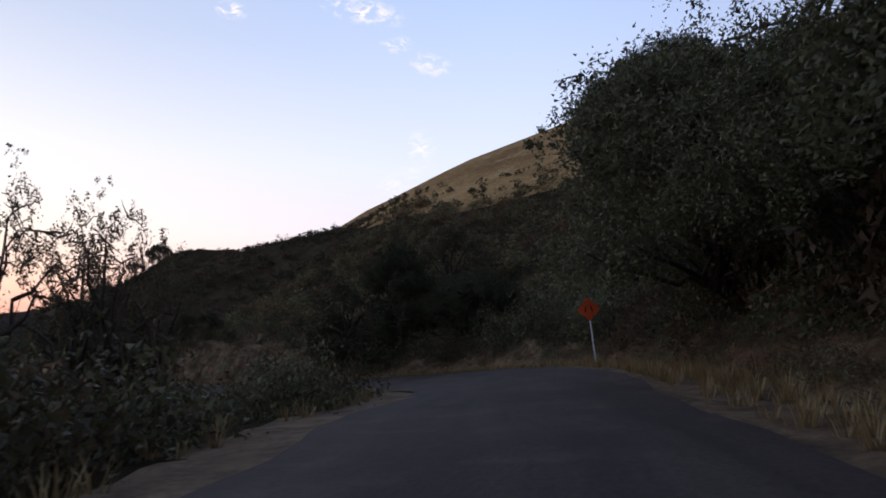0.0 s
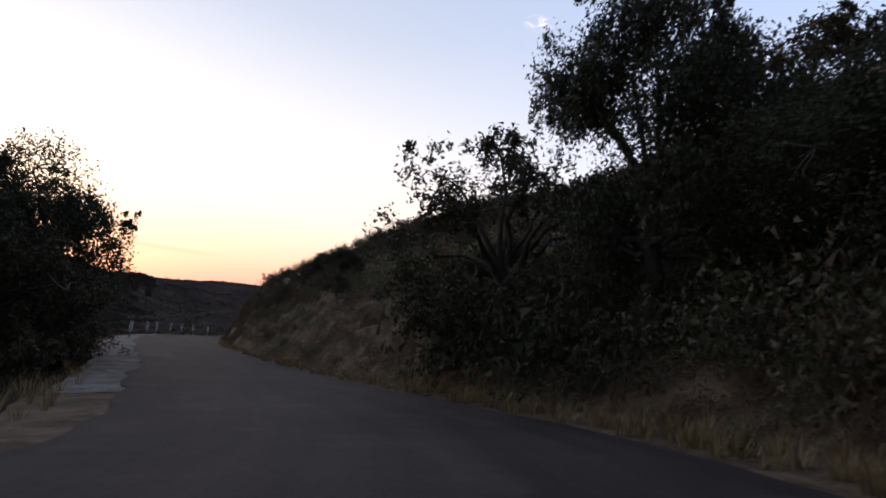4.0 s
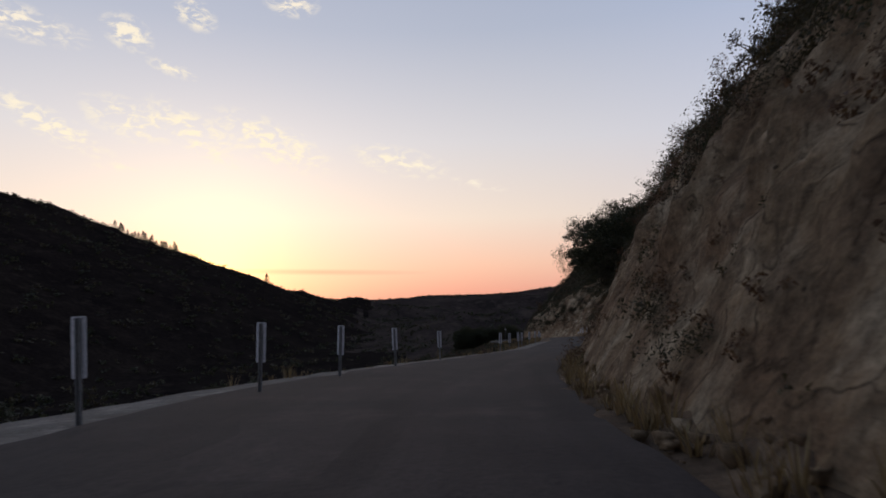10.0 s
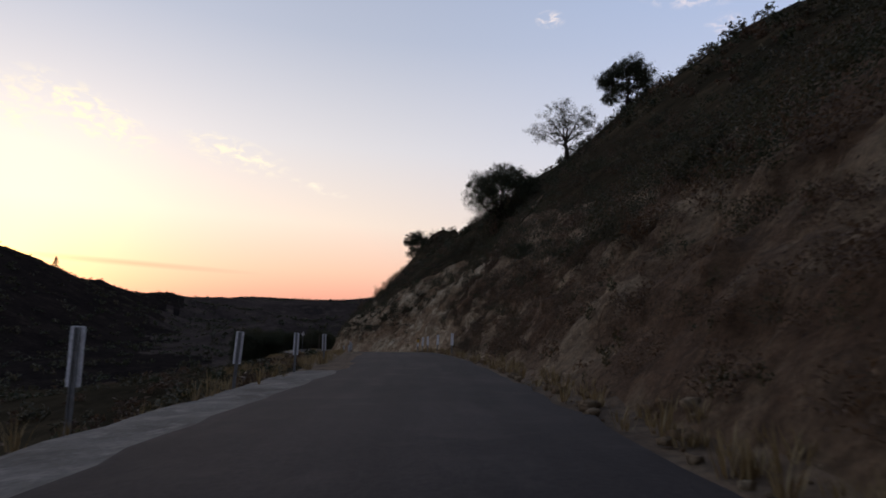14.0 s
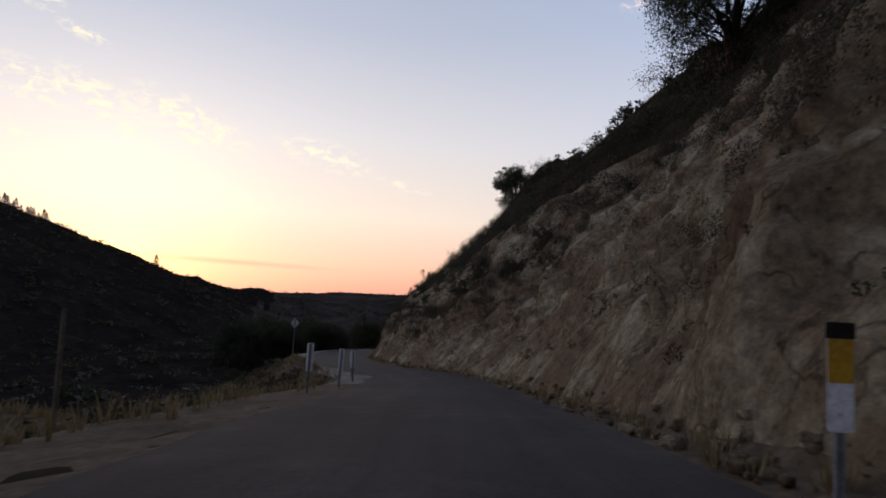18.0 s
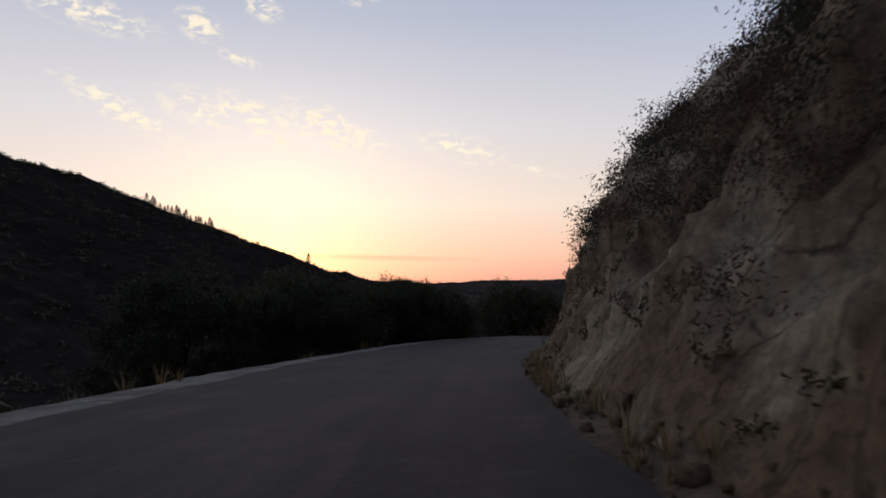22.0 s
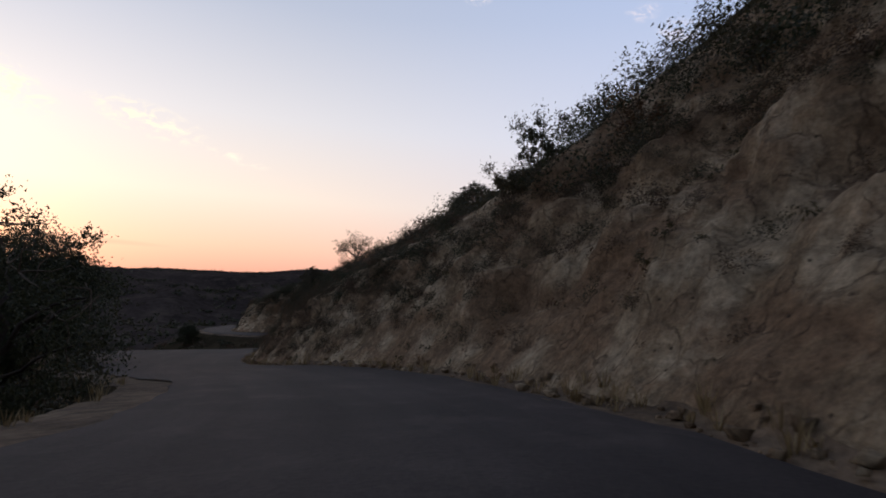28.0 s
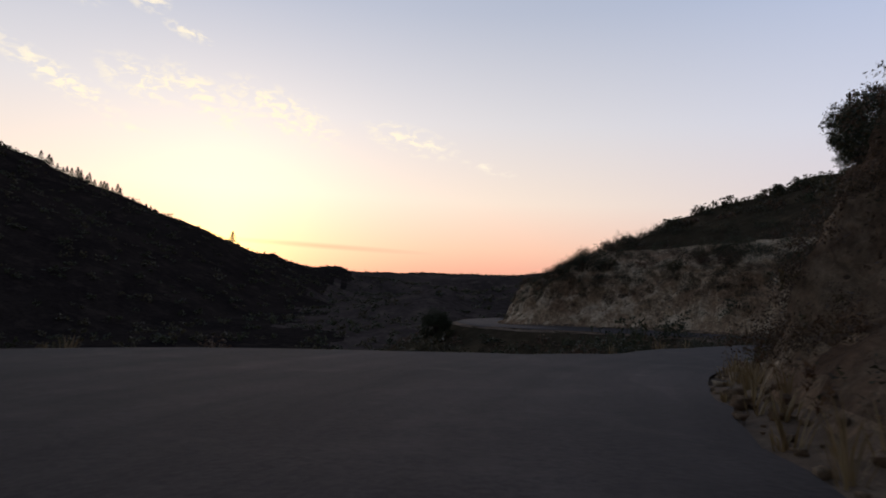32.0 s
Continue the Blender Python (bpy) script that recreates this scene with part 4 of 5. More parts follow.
# ---- woods on the far side of the valley ----


def far_woods():
    rng = np.random.default_rng(77)
    rows = []
    for line, fall in RIDGES:
        for (ax, ay, az), (bx, by, bz) in zip(line, line[1:]):
            length = math.hypot(bx - ax, by - ay)
            for _ in range(int(length / 6)):
                f = rng.uniform()
                x, y = ax + f * (bx - ax) + rng.normal() * 12, ay + f * (by - ay) + rng.normal() * 12
                r = rng.uniform(4, 10)
                rows.append((x, y, sheet_height(x, y) - 1, r, r * rng.uniform(.8, 1.4), 1))
    while len(rows) < 6000:
        x, y = rng.uniform(-1500, 500), rng.uniform(300, 2900)
        s, l, _ = locate(x, y)
        if (l > -90 and y < 600) or (l > 0 and y < 900):
            continue
        r = rng.uniform(5, 13)
        rows.append((x, y, sheet_height(x, y) - 1, r, r * rng.uniform(.6, 1.0), int(rng.uniform() < .6)))
    stuff_plants("far_woods", rows, "dark woods over the hills across the valley", 44, .21, [M_SAGE, M_OAK, M_DRY], "woods")


def conifer(x, y, h, seed):
    rng = np.random.default_rng(seed)
    base = tagged(new("conifer"), "tall dark conifer standing out on the far ridge", "tree", "conifers on the far ridge")
    v, f = tube([(0, 0, -2), (0, 0, h * .5), (0, 0, h)], [h * .02, h * .014, h * .004], 6)
    part("trunk", numpy_mesh("trunk", v, f, [M_BARK], smooth=True), base)
    n = 620
    z = rng.uniform(.12, 1, n)
    a = rng.uniform(0, 6.28, n)
    r = h * .34 * (1.02 - z) ** .8 * rng.uniform(.2, 1, n) ** .5 * (1 + .3 * np.sin(z * 40))
    v, f = leaf_tris(np.stack([r * np.cos(a), r * np.sin(a), z * h], 1), h * .035, rng, .5, .8)
    part("crown", numpy_mesh("crown", v, f, [M_OAK]), base)
    base.matrix_basis = Matrix.Translation((x, y, sheet_height(x, y) - .5))


far_woods()
rng_c = np.random.default_rng(3)
for (xa, ya), (xb, yb), n_c, h_c in (((-700, 2060), (-560, 2240), 18, 31), ((-545, 2260), (-440, 2420), 10, 20), ((-325, 2609), (-325, 2609), 1, 44)):
    for i_c in range(n_c):
        f_c = (i_c + rng_c.uniform(0, .7)) / max(n_c, 1)
        conifer(xa + f_c * (xb - xa), ya + f_c * (yb - ya), h_c * rng_c.uniform(.7, 1.2) if n_c > 1 else h_c, 50 + i_c)

# ---- trees ----


def on_ground(x, y):
    s, l, z = locate(x, y)
    if -left_edge(s) - shoulder(s) - 9 < l < right_edge(s) + 1:
        return z + profile(s, l)
    c0 = right_edge(s) + verge(s)
    run = cut_height(s) / math.tan(radians(cut_angle(s)))
    if 0 < l < c0 + run + 6:
        return z + profile(s, l)
    return sheet_height(x, y)


OAK_A = make_oak("oak_tree", 31, 7.5, 3.4, 18, 44000, .051, "dense dark round-crowned oak on the slope", hem=10)
OAK_B = make_oak("oak_tree", 32, 8.0, 4.2, 15, 15000, .053, "open-crowned oak with sky showing through its limbs", sparse=.8, hem=5)
OAK_C = make_oak("oak_tree", 33, 9.0, 4.8, 24, 60000, .054, "large dark oak beside the road, leafy to the ground", low=.2, hem=14)
OAK_D = make_oak("small_tree", 34, 5.0, 2.3, 10, 9500, .048, "small scraggly tree with a loose crown", M_SAGE, .9, hem=7)
OAK_E = make_oak("thin_tree", 36, 7.0, 3.0, 14, 4600, .05, "thin straggling tree with bare upper twigs below the road", M_SAGE, .6)
OAK_F = make_oak("leafy_tree", 37, 9.0, 4.8, 24, 38000, .062, "tall tree with green leaves lightened as if lit, crowding the first straight", M_GREEN_LIT, low=.2, hem=14)
USED = set()


ROOTS = []


def plant(proto, where, scale=1.0, turn=0.0, lab="", wide=1.0):
    m = Matrix.Translation(where) @ Matrix.Rotation(turn, 4, "Z") @ Matrix.Diagonal((scale * wide, scale * wide, scale, 1))
    ROOTS.append((*where, scale))
    if proto.name not in USED:
        USED.add(proto.name)
        proto.matrix_basis = m
        ob = proto
    else:
        ob = copy_thing(proto, m @ Matrix.Diagonal((1 / proto.scale.x, 1 / proto.scale.y, 1 / proto.scale.z, 1)))
    if lab:
        ob["label"] = lab
    ob["group"] = "trees along the road"


def crown_top(tree):
    zs = sorted(v.co.z for ch in tree.children if ch.name.startswith("crown") for v in ch.data.vertices)
    return zs[int(len(zs) * .985)]


HEIGHT = {tree_.name: crown_top(tree_) for tree_ in (OAK_A, OAK_B, OAK_C, OAK_D, OAK_E, OAK_F)}


def plant_top(proto, s, l, top, turn=0.0, lab="", wide=1.0):
    """A tree whose top stands that high over the road's line, rooted in the ground beneath."""
    q = at(s, l)
    z = on_ground(q.x, q.y)
    road_z = station(s)[0].z
    plant(proto, (q.x, q.y, z - .1), max(.5, (road_z + top - z) / HEIGHT[proto.name.split(".")[0] if proto.name not in HEIGHT else proto.name]), turn, lab, wide)


# over the first straight: trees crowding both sides
for s_, l_, top_, pr_ in ((8, 8.6, 9.8, OAK_F), (14, 8.8, 9.2, OAK_F), (22.5, 8.0, 12.0, OAK_F), (21.5, 8.8, 12.6, OAK_B), (27, 13, 10.4, OAK_F), (3, 9, 11, OAK_B), (35, 17, 12, OAK_A), (12, 15, 12.5, OAK_F), (21, 17, 13, OAK_A), (31, 13.5, 9, OAK_F)):
    plant_top(pr_, s_, l_, top_, s_ * 1.3)
for x_, y_, sc_ in ((17.0, 31.5, .95), (13.0, 29.5, 1.1), (9.0, 29.0, 1.15), (5.0, 30.5, 1.1), (14.5, 34.5, 1.1), (1.0, 27.5, 1.0)):
    z_ = on_ground(x_, y_)
    plant(OAK_E, (x_, y_, z_ - .2), sc_ * (6.0 - z_) / 7.0, x_ * 2.1, "", .55)
plant_top(OAK_A, 56.6, 8.9, 13.0, 1.0, "tall dark evergreen oak at the foot of the slope", .62)
plant_top(OAK_D, 62.3, 7.2, 10.0, 2.0)
plant_top(OAK_C, 57, 14.5, 9.4, 2.6)
plant_top(OAK_A, 66.5, 10.0, 7.0, 4.6)
plant_top(OAK_C, 52, 11.5, 9.2, 5.6)
plant_top(OAK_A, 54, 11.5, 9.0, 2.2)
plant_top(OAK_A, 49, 11.0, 9.0, 3.2)
for x_, y_, sc_ in ((84.5, 31.0, 2.1), (86.0, 25.5, 2.6), (88.0, 20.0, 2.3), (90.0, 14.0, 1.5), (93.0, 26.0, 2.3)):
    plant(OAK_A, (x_, y_, on_ground(x_, y_) - .3), sc_, x_, "broad dark oak high on the grassy hill")
plant_top(OAK_D, 59, 19, 16.2, .4)
plant_top(OAK_A, 76, -10.6, 9.1, .7, "leafy tree glowing at its edges below the bend", .95)
plant_top(OAK_B, 85, -12.0, 8.2, 2.9)
plant_top(OAK_D, 70, -11, 6.0, 1.9)
plant_top(OAK_D, 80, -9.5, 5.0, 3.9)
for s_, l_, top_ in ((94, 7.6, 7.0), (97, 9.6, 8.2), (92, 9.8, 8.6)):
    plant_top(OAK_D if s_ == 94 else OAK_A, s_, l_, top_, s_ * .9, "dense dark bush-like oak on the lip of the bank")
plant_top(OAK_D, 99.0, 6.8, 7.6, 1.9)
plant_top(OAK_A, 101.5, 9.5, 7.6, 2.9)
# above the marker posts
plant_top(OAK_C, 157.5, 5.5, 9.6, .5, "dark bushy oak leaning out of the bank", 1.08)
plant_top(OAK_D, 153.5, 5.4, 7.0, 2.2)
plant_top(OAK_A, 163, 7.5, 10.5, 4.0)
plant_top(OAK_A, 159, 6.4, 9.0, 1.4)
plant_top(OAK_C, 162, 8.8, 11.4, 2.4)
# on the skyline
for x_, y_, sc_, pr_ in ((113.6, 254.6, 1.5, OAK_C), (121.1, 243.6, 1.5, OAK_B), (124.5, 232.5, 1.4, OAK_A), (137.0, 280.0, .7, OAK_D)):
    plant(pr_, (x_, y_, on_ground(x_, y_) - .4), sc_, x_, "dark oak on the skyline above the road")
plant(OAK_A, (205.0, 481.0, on_ground(205.0, 481.0) - .5), 1.35, .3)
plant(OAK_A, (211.0, 484.0, on_ground(211.0, 484.0) - .5), 2.0, 1.3)
plant(OAK_A, (123.1, 319.1, on_ground(123.1, 319.1) - .2), 1.3, .8)
# below the wide bend
for s_, l_, top_, pr_ in ((338, -14, 4.0, OAK_A), (348, -10.2, 4.1, OAK_A), (352, -16, 4.4, OAK_A), (343, -19, 4.5, OAK_C), (352, -8.8, 3.0, OAK_D), (333, -18, 4.0, OAK_A), (346, -14, 3.8, OAK_A), (341, -15, 3.8, OAK_C), (350, -13, 4.2, OAK_C), (354, -11.5, 3.7, OAK_A), (372, -14.5, 5.3, OAK_A), (376.5, -13.0, 4.9, OAK_A), (367, -13, 2.8, OAK_D), (379, -15, 4.6, OAK_A)):
    plant_top(pr_, s_, l_, top_, s_ * .7)
# the last bend
for x_, y_, sc_, pr_ in ((117.4, 407.0, 1.27, OAK_C), (111.0, 401.5, 1.15, OAK_A), (112.0, 410.0, 1.3, OAK_A), (119.0, 409.5, .75, OAK_A), (114.0, 403.5, 1.0, OAK_C)):
    plant(pr_, (x_, y_, on_ground(x_, y_) - .2), sc_, x_ * 1.7, "broad dark oak at the rim of the turnout")
plant_top(OAK_B, 417, -11.0, 7.0, 4.4)
plant_top(OAK_D, 441, 6.6, 6.0, 1.2, "wispy shrub-like tree on the lip of the bank")
plant_top(OAK_B, 446.5, 10.5, 9.0, 3.3)
plant_top(OAK_B, 470, 9.5, 13, 2.3)
plant(OAK_A, (139.0, 471.0, on_ground(139.0, 471.0) - .3), .6, 3.0)


def undergrowth():
    rng = np.random.default_rng(91)
    rows = []
    for x, y, z, sc in ROOTS:
        for _ in range(7):
            a, d = rng.uniform(0, 6.28), rng.uniform(.3, 2.6) * sc
            px, py = x + d * math.cos(a), y + d * math.sin(a)
            s, l, _z = locate(px, py)
            if -left_edge(s) - 1.2 < l < right_edge(s) + verge(s) + .8:
                continue
            r = rng.uniform(.8, 1.5) * max(.6, sc) * .9
            rows.append((px, py, on_ground(px, py) - .2, r, r * rng.uniform(1.0, 1.9), int(rng.choice(3, p=[.3, .6, .1]))))
    stuff_plants("undergrowth", rows, "leafy brush filling in under the trees", 520, .061, MATS)


undergrowth()


def rim_brush():
    rng = np.random.default_rng(17)
    rows = []
    for _ in range(70):
        s = rng.uniform(449, 486)
        q = at(s, -left_edge(s) - shoulder(s) - rng.uniform(.5, 5))
        r = rng.uniform(.5, 1.2)
        rows.append((q.x, q.y, q.z - .1, r, r * rng.uniform(.7, 1.2), int(rng.choice(3, p=[.35, .35, .3]))))
    for x, y, r in ((143.5, 431.0, 2.2), (146.0, 433.0, 2.0), (141.5, 433.5, 1.6), (155.5, 450.5, 2.5), (158.5, 451.5, 2.1), (152.5, 449.5, 1.5), (166.0, 453.5, 1.7), (147.0, 447.0, 1.2), (143.5, 449.0, 1.0), (149.5, 446.0, 1.1)):
        rows.append((x, y, on_ground(x, y) - .2, r, r * 1.15, 1))
    stuff_plants("rim_brush", rows, "low dark brush along the outer rim of the last bend", 480, .065, MATS)


rim_brush()

# ---- signs and markers ----
# Near-white base stands in for headlights thrown back by the marker panels.
M_ALU = material("headlit_aluminium", (.86, .86, .88), (.74, .74, .77), 2.0, .5, .06, 10.0)
M_STEEL = material("galvanised_steel", (.30, .30, .30), (.19, .19, .19), 3.0, .55, .1, 10.0)
M_YELLOW = material("faded_yellow_sheeting", (.62, .36, .03), (.48, .27, .03), 2.0, .5, .03, 10.0)
M_ORANGE = material("orange_sheeting", (.72, .10, .025), (.60, .08, .02), 2.0, .5, .03, 10.0)
M_BLACK = material("black_paint", (.02, .02, .02), (.012, .012, .012), 4.0, .5, .02)
M_WOOD = material("weathered_wood", (.20, .16, .12), (.11, .09, .07), 2.0, .9, .4, 10.0)


def box(bm, cx, cy, cz, sx, sy, sz, bevel=0.0):
    r = bmesh.ops.create_cube(bm, size=1.0, matrix=Matrix.Translation((cx, cy, cz)) @ Matrix.Diagonal((sx, sy, sz, 1)))
    if bevel:
        es = list({e for v in r["verts"] for e in v.link_edges})
        bmesh.ops.bevel(bm, geom=es, offset=bevel, segments=2, affect="EDGES")


def bm_mesh(name, fill, mat):
    bm = bmesh.new()
    fill(bm)
    me = bpy.data.meshes.new(name)
    bm.to_mesh(me)
    bm.free()
    me.materials.append(mat)
    return me


def rounded_plate(bm, w, h, t, r, turn=0.0, y=0.0, z=0.0):
    """An upright plate facing y with rounded corners, turned in its own plane."""
    pts = []
    for cx, cz, a0 in ((w / 2 - r, h / 2 - r, 0), (-w / 2 + r, h / 2 - r, 90), (-w / 2 + r, -h / 2 + r, 180), (w / 2 - r, -h / 2 + r, 270)):
        for k in range(5):
            a = radians(a0 + k * 22.5)
            pts.append((cx + r * math.cos(a), cz + r * math.sin(a)))
    c, s = math.cos(turn), math.sin(turn)
    front = [bm.verts.new((px * c - pz * s, y - t / 2, px * s + pz * c + z)) for px, pz in pts]
    rear = [bm.verts.new((px * c - pz * s, y + t / 2, px * s + pz * c + z)) for px, pz in pts]
    n = len(pts)
    bm.faces.new(front)
    bm.faces.new(rear[::-1])
    for i in range(n):
        bm.faces.new((front[i], rear[i], rear[(i + 1) % n], front[(i + 1) % n])[::-1])


def channel_post(bm, h, sink=.5):
    """A steel U-channel post: web and two flanges."""
    box(bm, 0, .012, (h - sink) / 2, .055, .006, h + sink, .001)
    for sx in (-1, 1):
        box(bm, sx * .034, -.004, (h - sink) / 2, .018, .034, h + sink, .002)


def bolt(bm, z):
    bmesh.ops.create_cone(bm, cap_ends=True, segments=6, radius1=.012, radius2=.010, depth=.02, matrix=Matrix.Translation((0, -.022, z)) @ Matrix.Rotation(radians(90), 4, "X"))


def make_marker():
    base = new("marker_post")
    tagged(base, "slim steel roadside post with a tall pale reflector panel", "marker post", "road edge marker posts")
    part("post", bm_mesh("post", lambda bm: channel_post(bm, 1.6), M_STEEL), base)
    part("panel", bm_mesh("panel", lambda bm: rounded_plate(bm, .225, .91, .004, .03, 0, .02, 1.165), M_ALU), base, "pale aluminium panel")
    for z in (.86, 1.47):
        part("bolt", bm_mesh("bolt", lambda bm, z=z: bolt(bm, z), M_STEEL), base)
    return base


MARK = make_marker()
MARK_FRONT = make_marker()
for ch in MARK_FRONT.children:
    if ch.name.startswith("panel"):
        ch.data = bm_mesh("panel", lambda bm: rounded_plate(bm, .225, .91, .004, .03, 0, -.022, 1.165), M_ALU)
MARK_YELLOW = make_marker()
MARK_YELLOW["label"] = "steel roadside post with a yellow reflector panel"
for ch in list(MARK_YELLOW.children):
    if ch.name.startswith("panel"):
        ch.data = bm_mesh("panel", lambda bm: rounded_plate(bm, .225, .91, .004, .03, 0, -.022, 1.165), M_ALU)
        ch["label"] = "pale panel with a yellow upper sheet and a dark top"
        part("sheet", bm_mesh("sheet", lambda bm: rounded_plate(bm, .219, .46, .003, .02, 0, -.0265, 1.35), M_YELLOW), ch, "yellow reflector sheet")
        part("stripe", bm_mesh("stripe", lambda bm: rounded_plate(bm, .255, .14, .003, .02, 0, -.031, 1.56), M_BLACK), ch)


def stand(proto, s, l, face=0.0, first=False, lean=0.0, z=None):
    p, d, n = station(s)
    q = at(s, l)
    m = Matrix.Translation((q.x, q.y, q.z - .03)) @ Matrix.Rotation(math.atan2(d.y, d.x) - math.pi / 2 + face, 4, "Z") @ Matrix.Rotation(lean, 4, "Y")
    if first:
        proto.matrix_basis = m
        return proto
    return copy_thing(proto, m)


LEFT_MARKS = [(108.3, -6.1), (114.2, -6.7), (118.2, -5.6), (125.0, -5.6), (129.8, -4.9), (134.6, -4.6), (141.0, -4.6), (149.5, -4.7), (169, -4.8), (175, -4.9), (181, -4.8), (187, -5.2), (195, -5.2), (203, -5.1), (212, -5.0), (260.8, -4.3), (266.8, -4.05), (273.6, -3.7), (279.5, -3.55)]
for i, (s_, l_) in enumerate(LEFT_MARKS):
    stand(MARK, s_, l_, .12 * math.sin(i * 2.3), i == 0, .04 * math.sin(i * 1.7))
RIGHT_MARKS = [(223.5, 3.6), (234.3, 3.85), (239.6, 3.6), (243, 3.45)]
for i, (s_, l_) in enumerate(RIGHT_MARKS):
    stand(MARK_FRONT, s_, l_, .1 * math.sin(i * 3.1), i == 0, .03 * math.sin(i * 2.7))
stand(MARK_YELLOW, 246, 3.3, 0, True)

# warning sign seen from behind
back_sign = tagged(new("warning_sign"), "diamond road sign on a steel post, its bare grey back showing", "road sign")
part("post", bm_mesh("post", lambda bm: channel_post(bm, 4.25), M_STEEL), back_sign)
part("plate", bm_mesh("plate", lambda bm: rounded_plate(bm, .76, .76, .004, .05, radians(45), .022, 3.8), M_ALU), back_sign, "bare aluminium diamond plate")
for z_ in (3.5, 4.1):
    part("bolt", bm_mesh("bolt", lambda bm, z=z_: bolt(bm, z), M_STEEL), back_sign)
stand(back_sign, 300, -7.3, .75, True, .03)

# orange works sign facing the first straight
works = tagged(new("works_sign"), "orange diamond roadworks sign on a thin steel post in dry grass", "road sign")
part("post", bm_mesh("post", lambda bm: channel_post(bm, 3.3), M_ALU), works)
plate = part("plate", bm_mesh("plate", lambda bm: rounded_plate(bm, .91, .91, .005, .05, radians(45), -.03, 3.05), M_ORANGE), works, "orange diamond plate")
for k_, (dx_, dz_, w_, h_) in enumerate(((-.16, .06, .07, .20), (-.20, -.10, .06, .14), (.14, .08, .07, .22), (.20, -.10, .06, .16))):
    part("legend_bar", bm_mesh("legend_bar", lambda bm: rounded_plate(bm, w_, h_, .003, .02, radians(-14), -.036, 0), M_BLACK), plate, "black unreadable mark", Matrix.Translation((dx_, 0, 3.05 + dz_)))
zs_ = on_ground(31.4, 13.3)
works.matrix_basis = Matrix.Translation((31.4, 12.9, zs_)) @ Matrix.Rotation(radians(-55), 4, "Z") @ Matrix.Rotation(radians(-6), 4, "Y")

# a lone pole in the left-hand field
pole = tagged(new("field_pole"), "thin weathered wooden pole standing in the dry field", "pole")
part("shaft", bm_mesh("shaft", lambda bm: bmesh.ops.create_cone(bm, cap_ends=True, segments=10, radius1=.06, radius2=.045, depth=3.0, matrix=Matrix.Translation((0, 0, 1.1))), M_WOOD), pole)
pole.matrix_basis = Matrix.Translation((76.0, 231.3, on_ground(76.0, 231.3)))

# ---- stones and dry grass at the roadside ----


def stones():
    rng = np.random.default_rng(5)
    vs, fs, off = [], [], 0
    for _ in range(3600):
        s = rng.uniform(60, S_END - 10)
        l = right_edge(s) + verge(s) * rng.uniform(.1, 1.3)
        q = at(s, l)
        r = .03 + .16 * rng.uniform() ** 4
        d = unit(rng.normal(size=(8, 3)))
        cube = np.array([(x, y, z) for x in (-1, 1) for y in (-1, 1) for z in (-1, 1)], float)
        v = (cube * .62 + d * .35) * r * np.array([1, 1, .7]) + np.array([q.x, q.y, q.z + r * .3])
        f = np.array([(0, 1, 3, 2), (4, 6, 7, 5), (0, 4, 5, 1), (2, 3, 7, 6), (0, 2, 6, 4), (1, 5, 7, 3)])
        vs.append(v)
        fs.append(f + off)
        off += 8
    ob = new("rubble", numpy_mesh("rubble", np.concatenate(vs), np.concatenate(fs), [M_ROCK]))
    tagged(ob, "loose pale stones fallen from the cut onto the verge", "stones", kind="stuff")


def grass(name, spots, label):
    rng = np.random.default_rng(9)
    vs, fs, off = [], [], 0
    for (x, y, z, h) in spots:
        n = 14
        a = rng.uniform(0, 6.28, n)
        r = rng.uniform(0, .16, n)
        root = np.stack([x + r * np.cos(a), y + r * np.sin(a), np.full(n, z - .03)], 1)
        tip = root + np.stack([np.cos(a) * h * .45, np.sin(a) * h * .45, h * rng.uniform(.6, 1.2, n)], 1)
        side = np.stack([-np.sin(a), np.cos(a), np.zeros(n)], 1) * .012
        mid_ = root * .5 + tip * .5 + np.array([0, 0, h * .12])
        v = np.stack([root - side, root + side, mid_ + side * .7, mid_ - side * .7, tip + side * .1, tip - side * .1], 1).reshape(-1, 3)
        f = (np.arange(n) * 6)[:, None, None] + np.array([[0, 1, 2, 3], [3, 2, 4, 5]])[None]
        vs.append(v)
        fs.append(f.reshape(-1, 4) + off)
        off += n * 6
    ob = new(name, numpy_mesh(name, np.concatenate(vs), np.concatenate(fs), [M_GRASS]))
    tagged(ob, label, "grass", kind="stuff")


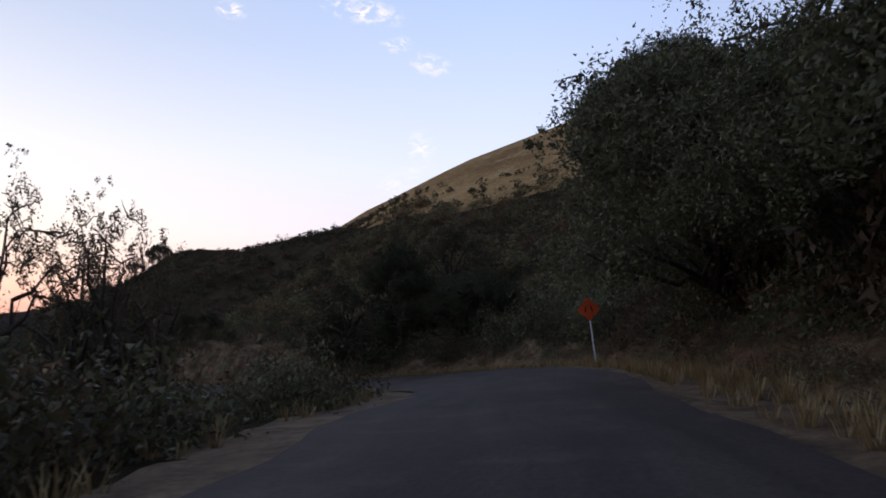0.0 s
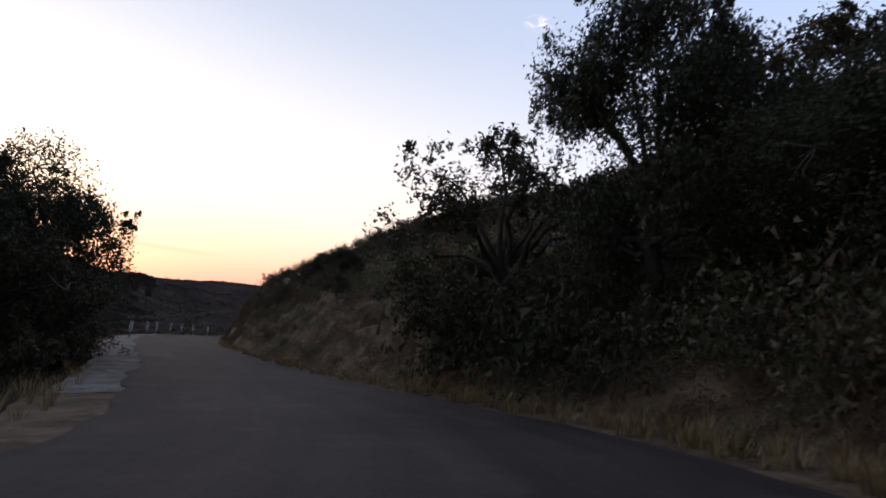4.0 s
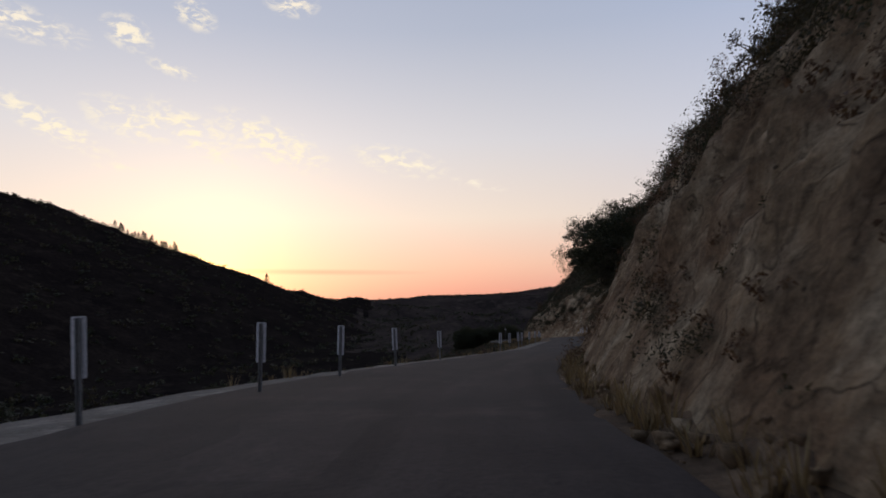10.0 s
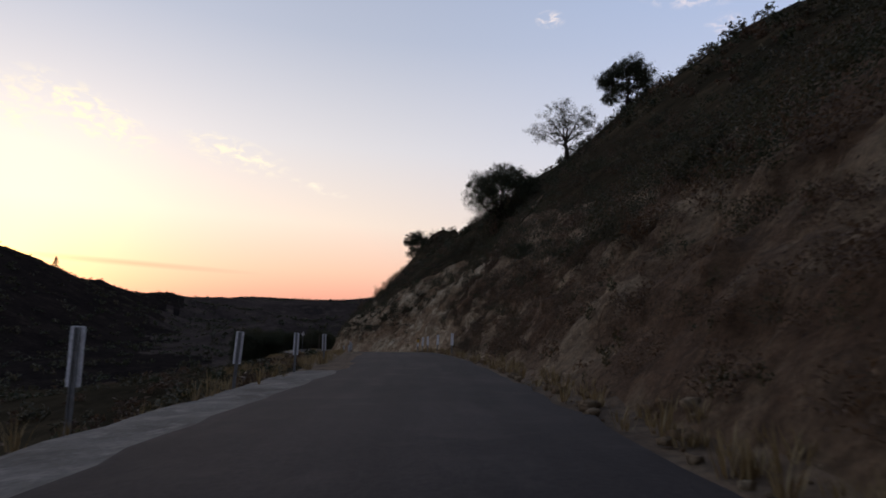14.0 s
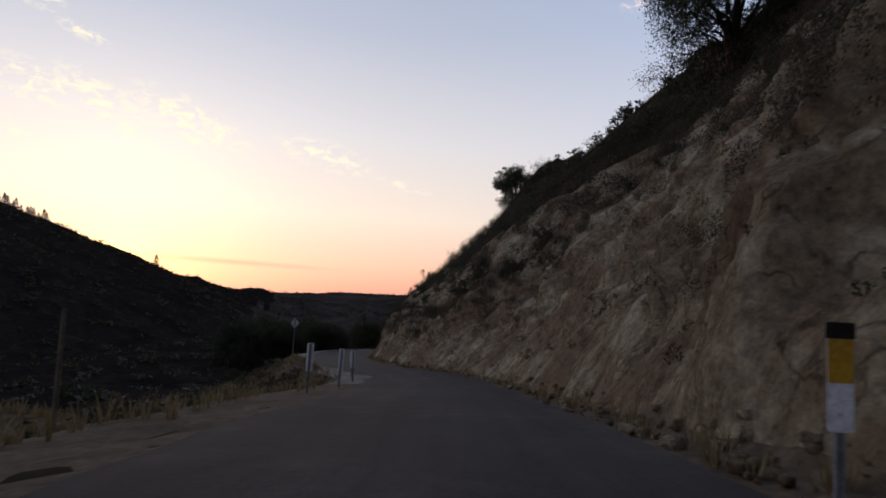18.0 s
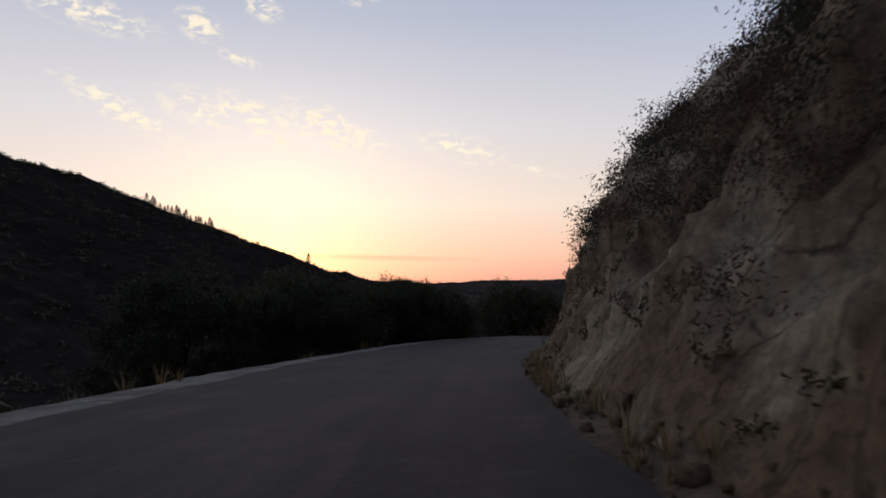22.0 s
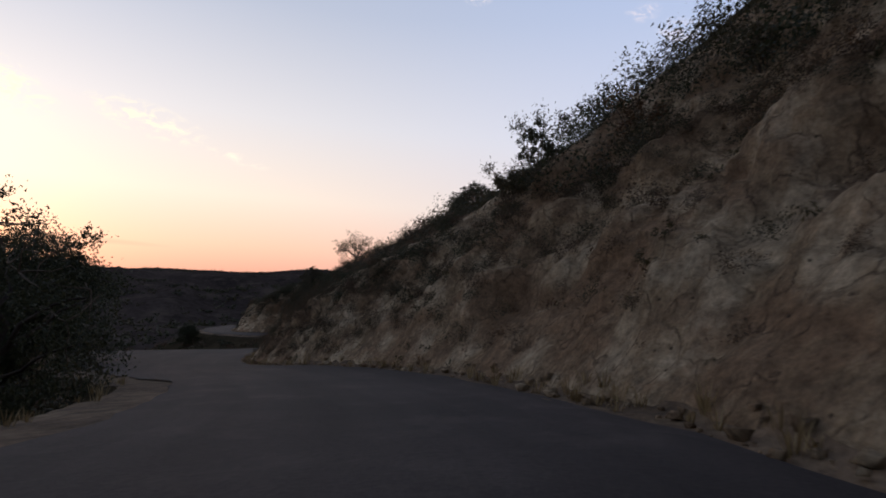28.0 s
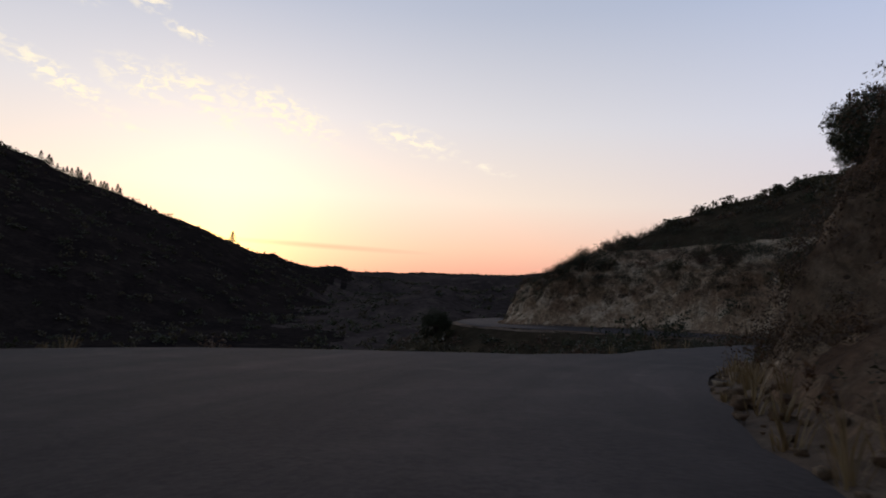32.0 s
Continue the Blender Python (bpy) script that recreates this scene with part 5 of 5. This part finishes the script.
def grass_spots():
    rng = np.random.default_rng(13)
    out = []
    dens = table([(-30, 6), (20, 10), (45, 12), (60, 10), (75, 4), (100, 2), (160, 2.5), (220, 3), (250, 1.5), (300, 1), (350, 1), (390, 2), (430, 1.5), (510, 2)])
    s = -10.0
    while s < 470:
        for _ in range(rng.poisson(dens(s))):
            l = right_edge(s) + verge(s) * rng.uniform(.25, 1.2)
            q = at(s, l)
            out.append((q.x, q.y, q.z, rng.uniform(.15, .5)))
        for _ in range(rng.poisson(dens(s) * .35 + (7 if 205 < s < 300 else .8))):
            l = -left_edge(s) - shoulder(s) - rng.uniform(-.2, 7)
            q = at(s, l)
            out.append((q.x, q.y, q.z, rng.uniform(.2, .55)))
        s += .8
    return out


def mound(s_mid, l_mid, long_, wide_, tall, seed):
    """A low heap of graded earth at the edge of the drop. Returns spots for straw on it."""
    n, m = 22, 40
    q = at(s_mid, l_mid)
    p, d, nn = station(s_mid)
    verts = []
    for i in range(n):
        r = i / (n - 1)
        for j in range(m):
            a = 6.283 * j / m
            k = 1 + .25 * fbm(math.cos(a) * 1.3, math.sin(a) * 1.3, seed)
            u, w = r * k * long_ * math.cos(a), r * k * wide_ * math.sin(a)
            x, y = q.x + d.x * u + nn.x * w, q.y + d.y * u + nn.y * w
            h = tall * (math.cos(min(1, r) * math.pi) * .5 + .5) + .16 * fbm(u * 1.1, w * 1.1, seed + 2) * (1 - r)
            verts.append((x, y, on_ground(x, y) + h - .12 * r - .1))
    faces = [(i * m + j, i * m + (j + 1) % m, (i + 1) * m + (j + 1) % m, (i + 1) * m + j)[::-1] for i in range(n - 1) for j in range(m)]
    ob = mesh_object("earth_mound", verts, faces, M_DIRT)
    tagged(ob, "low mound of brown earth with straw by the drop", "earth mound", "earth mounds by the drop")
    rng = np.random.default_rng(seed)
    pick = rng.integers(m, len(verts), int(50 * long_))
    return [(verts[k][0], verts[k][1], verts[k][2], rng.uniform(.12, .38)) for k in pick]


MOUND_GRASS = mound(289.0, -7.2, 7.0, 2.6, 1.2, 4) + mound(254.0, -10.5, 6.5, 3.0, .9, 8) + mound(244.0, -12.0, 5.0, 3.0, .8, 12)
stones()
grass("dry_grass", grass_spots() + MOUND_GRASS, "straw-coloured dry grass tufts at the road's edge")
